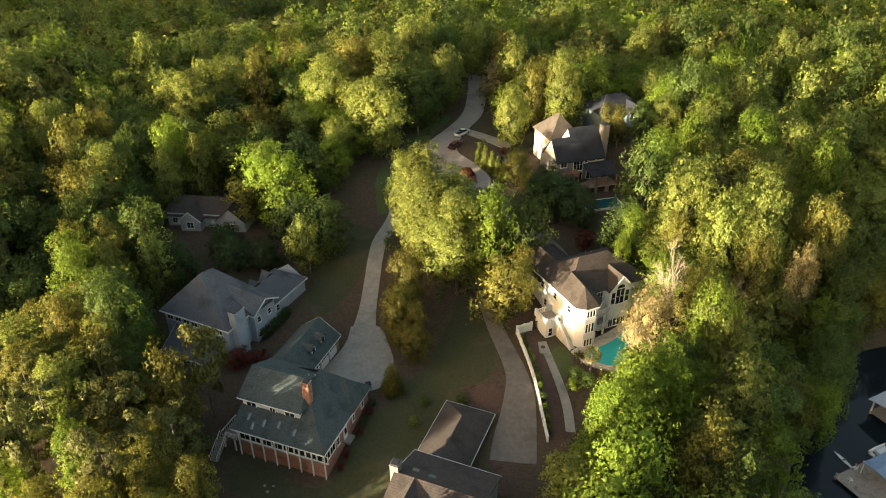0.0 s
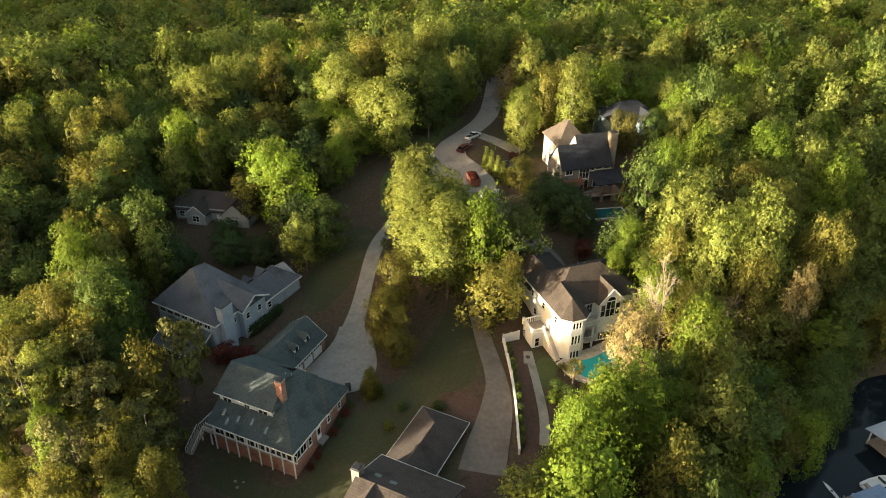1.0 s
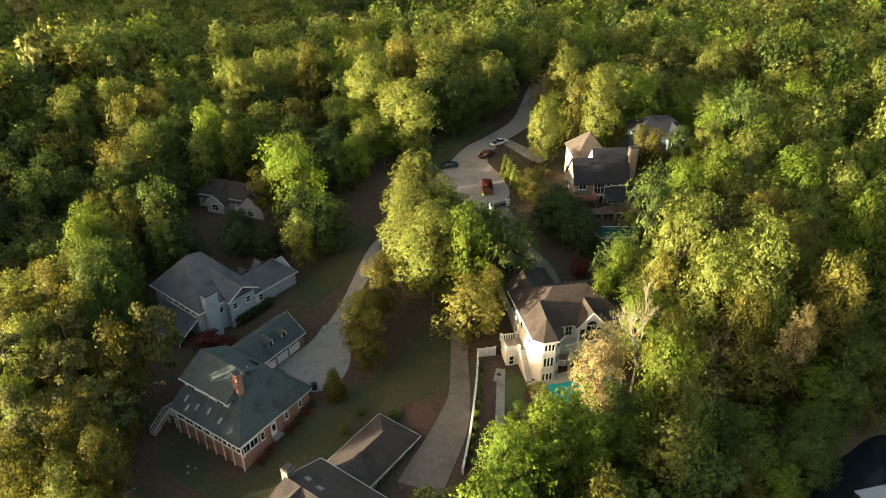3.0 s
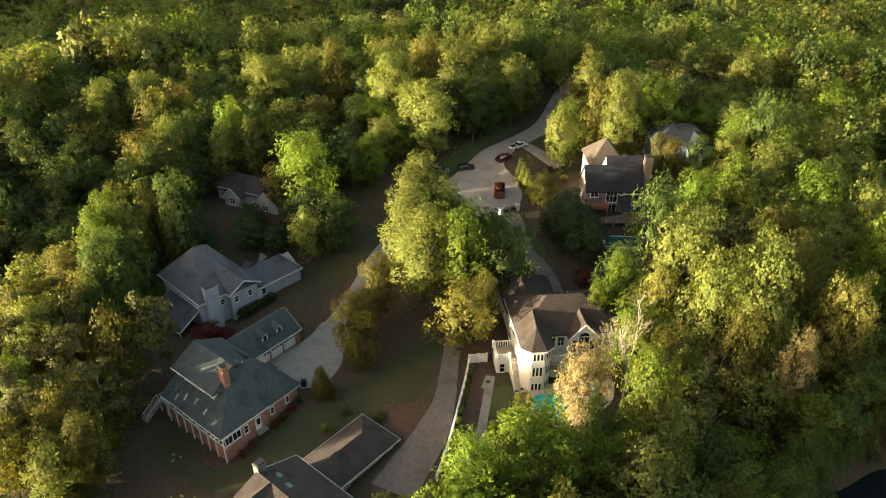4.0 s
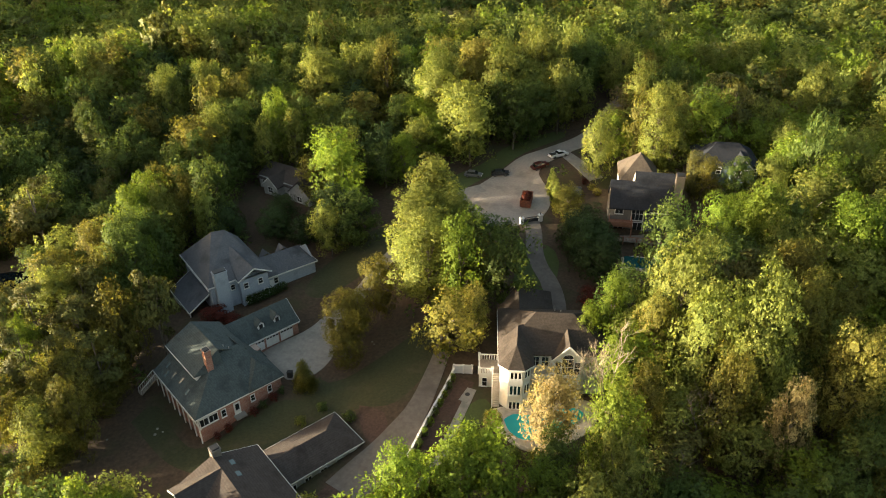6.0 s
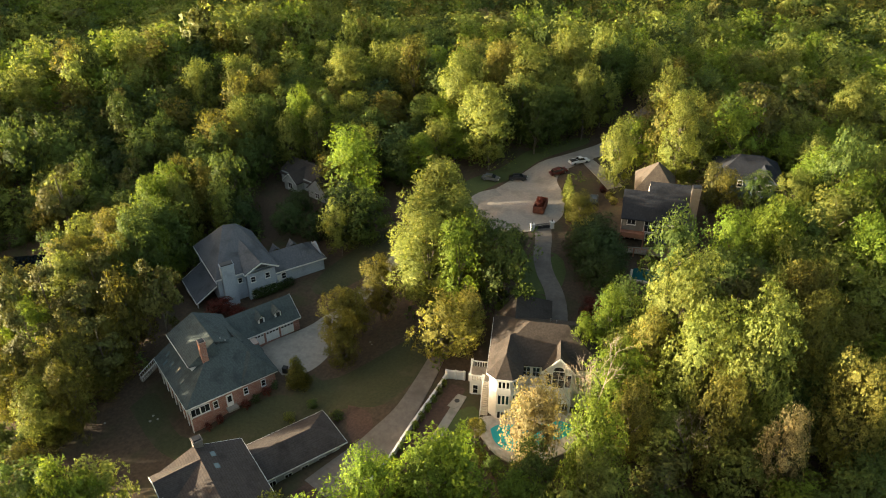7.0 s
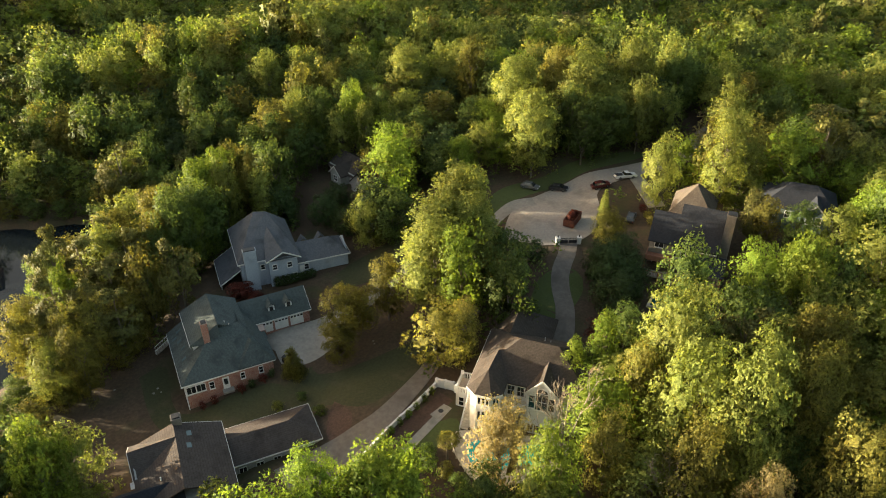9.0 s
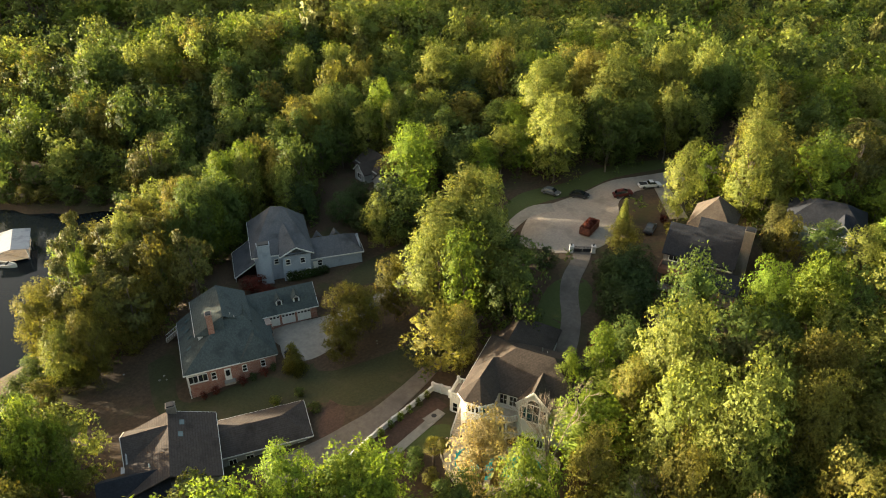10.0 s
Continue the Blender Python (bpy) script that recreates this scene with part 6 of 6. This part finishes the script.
# ---- the woods ----
rng = np.random.default_rng(11)
CLEAR = (  # open places: x, y, radius
    (-24, 86, 15), (-18, 100, 13), (-42, 110, 15), (-33, 121, 10), (-22, 128, 9), (-16, 140, 6), (-12, 152, 6), (2, 160, 14), (-12, 165, 8), (0, 174, 9), (4, 188, 7), (8, 203, 4.5),
    (10, 216, 4), (11.5, 230, 4),
)
CLEAR2 = ((32, 164, 13), (37, 150, 9), (18, 178, 9), (49, 178, 11), (18, 140, 9), (26, 128, 9), (26, 114, 14), (34, 107, 9), (17, 100, 9), (12, 90, 9), (12, 78, 10), (0, 108, 11), (2, 95, 10), (-6, 82, 12), (2, 68, 15),
          (9, 60, 10), (-56, 149, 9), (-34, 76, 6), (23, 91, 9), (-18, 66, 13), (-26, 73, 8), (-46, 101, 7), (31, 97, 7), (34, 140, 8), (-57, 141, 9), (-62, 140, 7), (12, 157, 8), (20, 168, 9), (52, 169, 5), (4, 146, 8), (-6, 150, 6), (6, 195, 6), (9, 209, 5), (-30, 120, 10), (-44, 119, 9), (-30, 66, 7), (-20, 116, 8), (-12, 122, 6), (10, 187, 8), (13, 194, 5), (-50, 137, 10), (-42, 129, 8), (-38, 140, 7), (46, 160, 7), (52, 165, 8), (57, 170, 6), (-24, 148, 8), (-20, 155, 5), (20, 155, 7), (16, 150, 5), (22, 162, 5), (34, 146, 8), (40, 143, 6), (40, 101, 6), (33, 92, 5), (20, 158, 8), (-46, 92, 6), (-44, 96, 5))
clear = np.array(CLEAR + CLEAR2 + ((-24, 54, 9), (-34, 46, 10), (-41, 47, 9), (-48, 38, 9), (-46, 55, 5), (-26, 45, 9)))
taken = [(o.location.x, o.location.y, max(o.scale.x, o.scale.y) * 3.2) for o in scene.objects if o.type == "EMPTY" and o.name.startswith("tree")]
taken = np.array(taken)
spots = []
eye = np.array((35.0, 15.0))  # the middle of the flight, for the grades of leaf size
for ring_no in range(200):
    r = 40 + 7.4 * ring_no if ring_no < 30 else 262 + (ring_no - 30) * 10.5
    if r > 455:
        break
    step = (8.0 if r < 260 else 10.5) / r
    for a in np.arange(*((-0.72, 1.75) if r < 190 else (-0.6, 1.5)), step):
        aa, rr = a + rng.uniform(-0.36, 0.36) * step, r + rng.uniform(-2.4, 2.4)
        x, y = eye[0] - rr * math.sin(aa), eye[1] + rr * math.cos(aa)
        z = on_ground(x, y)
        if z < LAKE_Z + 0.15 or y < 18:
            continue
        if (np.hypot(clear[:, 0] - x, clear[:, 1] - y) < clear[:, 2]).any() or (np.hypot(taken[:, 0] - x, taken[:, 1] - y) < taken[:, 2]).any():
            continue
        spots.append((x, y, z))
spots = np.array(spots)
near_d = np.hypot(spots[:, 0] - eye[0], spots[:, 1] - eye[1])
centre_d = np.hypot(spots[:, 0] + 5, (spots[:, 1] - 115) * 0.85)
order = np.argsort(centre_d)
SPECIES = ("spring", "bright", "green", "olive", "tan", "pine", "blossom", "dark")
SHARE = np.array((0.33, 0.20, 0.28, 0.08, 0.04, 0.04, 0.01, 0.02))
LEAN_TO = np.array((2.0, 1.5, -1.5, -1.0, 1.5, -2.0, 0.5, -2.5))  # pale-leafed groves and dark ones; also used to colour in sun and shade
woods = {s: [] for s in SPECIES}
for rank, k in enumerate(order):
    x, y, z = spots[k]
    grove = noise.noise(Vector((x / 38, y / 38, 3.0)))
    # darker species colour in the shade above the eastern shore
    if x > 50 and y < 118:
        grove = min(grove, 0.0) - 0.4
    elif x < -70 and y > 95:  # fresh-leafed crest; the hollow's shade is put in by darker species
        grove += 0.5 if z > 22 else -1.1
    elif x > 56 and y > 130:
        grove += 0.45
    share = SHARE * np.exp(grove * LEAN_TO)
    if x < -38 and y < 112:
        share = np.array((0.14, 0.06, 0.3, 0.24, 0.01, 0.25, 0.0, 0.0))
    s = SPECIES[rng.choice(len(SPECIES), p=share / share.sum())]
    form = {"pine": "pine", "dark": "round"}.get(s) or ("broad", "broad", "tall", "round")[rng.integers(4)]
    h = (rng.uniform(13, 21) + 5 * rng.random() ** 4) * (0.75 if s == "dark" else 1.0)
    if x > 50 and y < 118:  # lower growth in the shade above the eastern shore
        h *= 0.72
    if -82 < x < -22 and 148 < y < 186:  # a lower saddle, over which the sun reaches the tall trees by the road
        h = min(h, 37.0 - z + rng.uniform(0, 3))
    wide = rng.uniform(9.5, 15.0) * (0.75 if form in ("tall", "pine") else 1.0)
    if rank < 230:
        tree(x, y, z + h, wide, form, s, "mid", "tree", "trees of the near woods")
        continue
    grade = "far" if near_d[k] < 235 else "far2"
    if grade == "far2":
        wide *= 1.35
    c, way = cards(form, grade, int(rng.integers(4)))
    a = rng.uniform(0, 6.28)
    turn = np.array([[math.cos(a), -math.sin(a), 0], [math.sin(a), math.cos(a), 0], [0, 0, 1]])
    size = np.array([wide / REF[form][0], wide / REF[form][0], h / REF[form][1]])
    woods[s].append(((c * size) @ turn.T + np.array([x, y, z - 0.5]), way @ turn.T, np.full(len(c), rng.random())))
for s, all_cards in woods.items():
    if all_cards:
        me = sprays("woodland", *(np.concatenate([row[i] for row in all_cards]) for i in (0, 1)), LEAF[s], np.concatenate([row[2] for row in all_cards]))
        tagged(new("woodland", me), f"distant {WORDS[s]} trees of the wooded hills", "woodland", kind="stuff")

# undergrowth at the feet of the trees
low = []
bush = [crown_cards(70 + i, "pine", 45, 1.0, 0.3, 2) for i in range(4)]
for i in range(2300):
    x, y = rng.uniform(-175, 100), rng.uniform(35, 215)
    z = on_ground(x, y)
    if z < LAKE_Z + 0.3 or (np.hypot(clear[:, 0] - x, clear[:, 1] - y) < clear[:, 2] * 0.97).any():
        continue
    c, way = bush[int(rng.integers(4))]
    k = rng.uniform(0.18, 0.36)
    a = rng.uniform(0, 6.28)
    turn = np.array([[math.cos(a), -math.sin(a), 0], [math.sin(a), math.cos(a), 0], [0, 0, 1]])
    low.append(((c * k * np.array([1.2, 1.2, 0.8])) @ turn.T + np.array([x, y, z - 0.3]), way @ turn.T, np.full(len(c), rng.random())))
me = sprays("undergrowth", *(np.concatenate([row[i] for row in low]) for i in (0, 1)), LEAF["green"], np.concatenate([row[2] for row in low]))
tagged(new("undergrowth", me), "low green undergrowth beneath the trees", "undergrowth", kind="stuff")
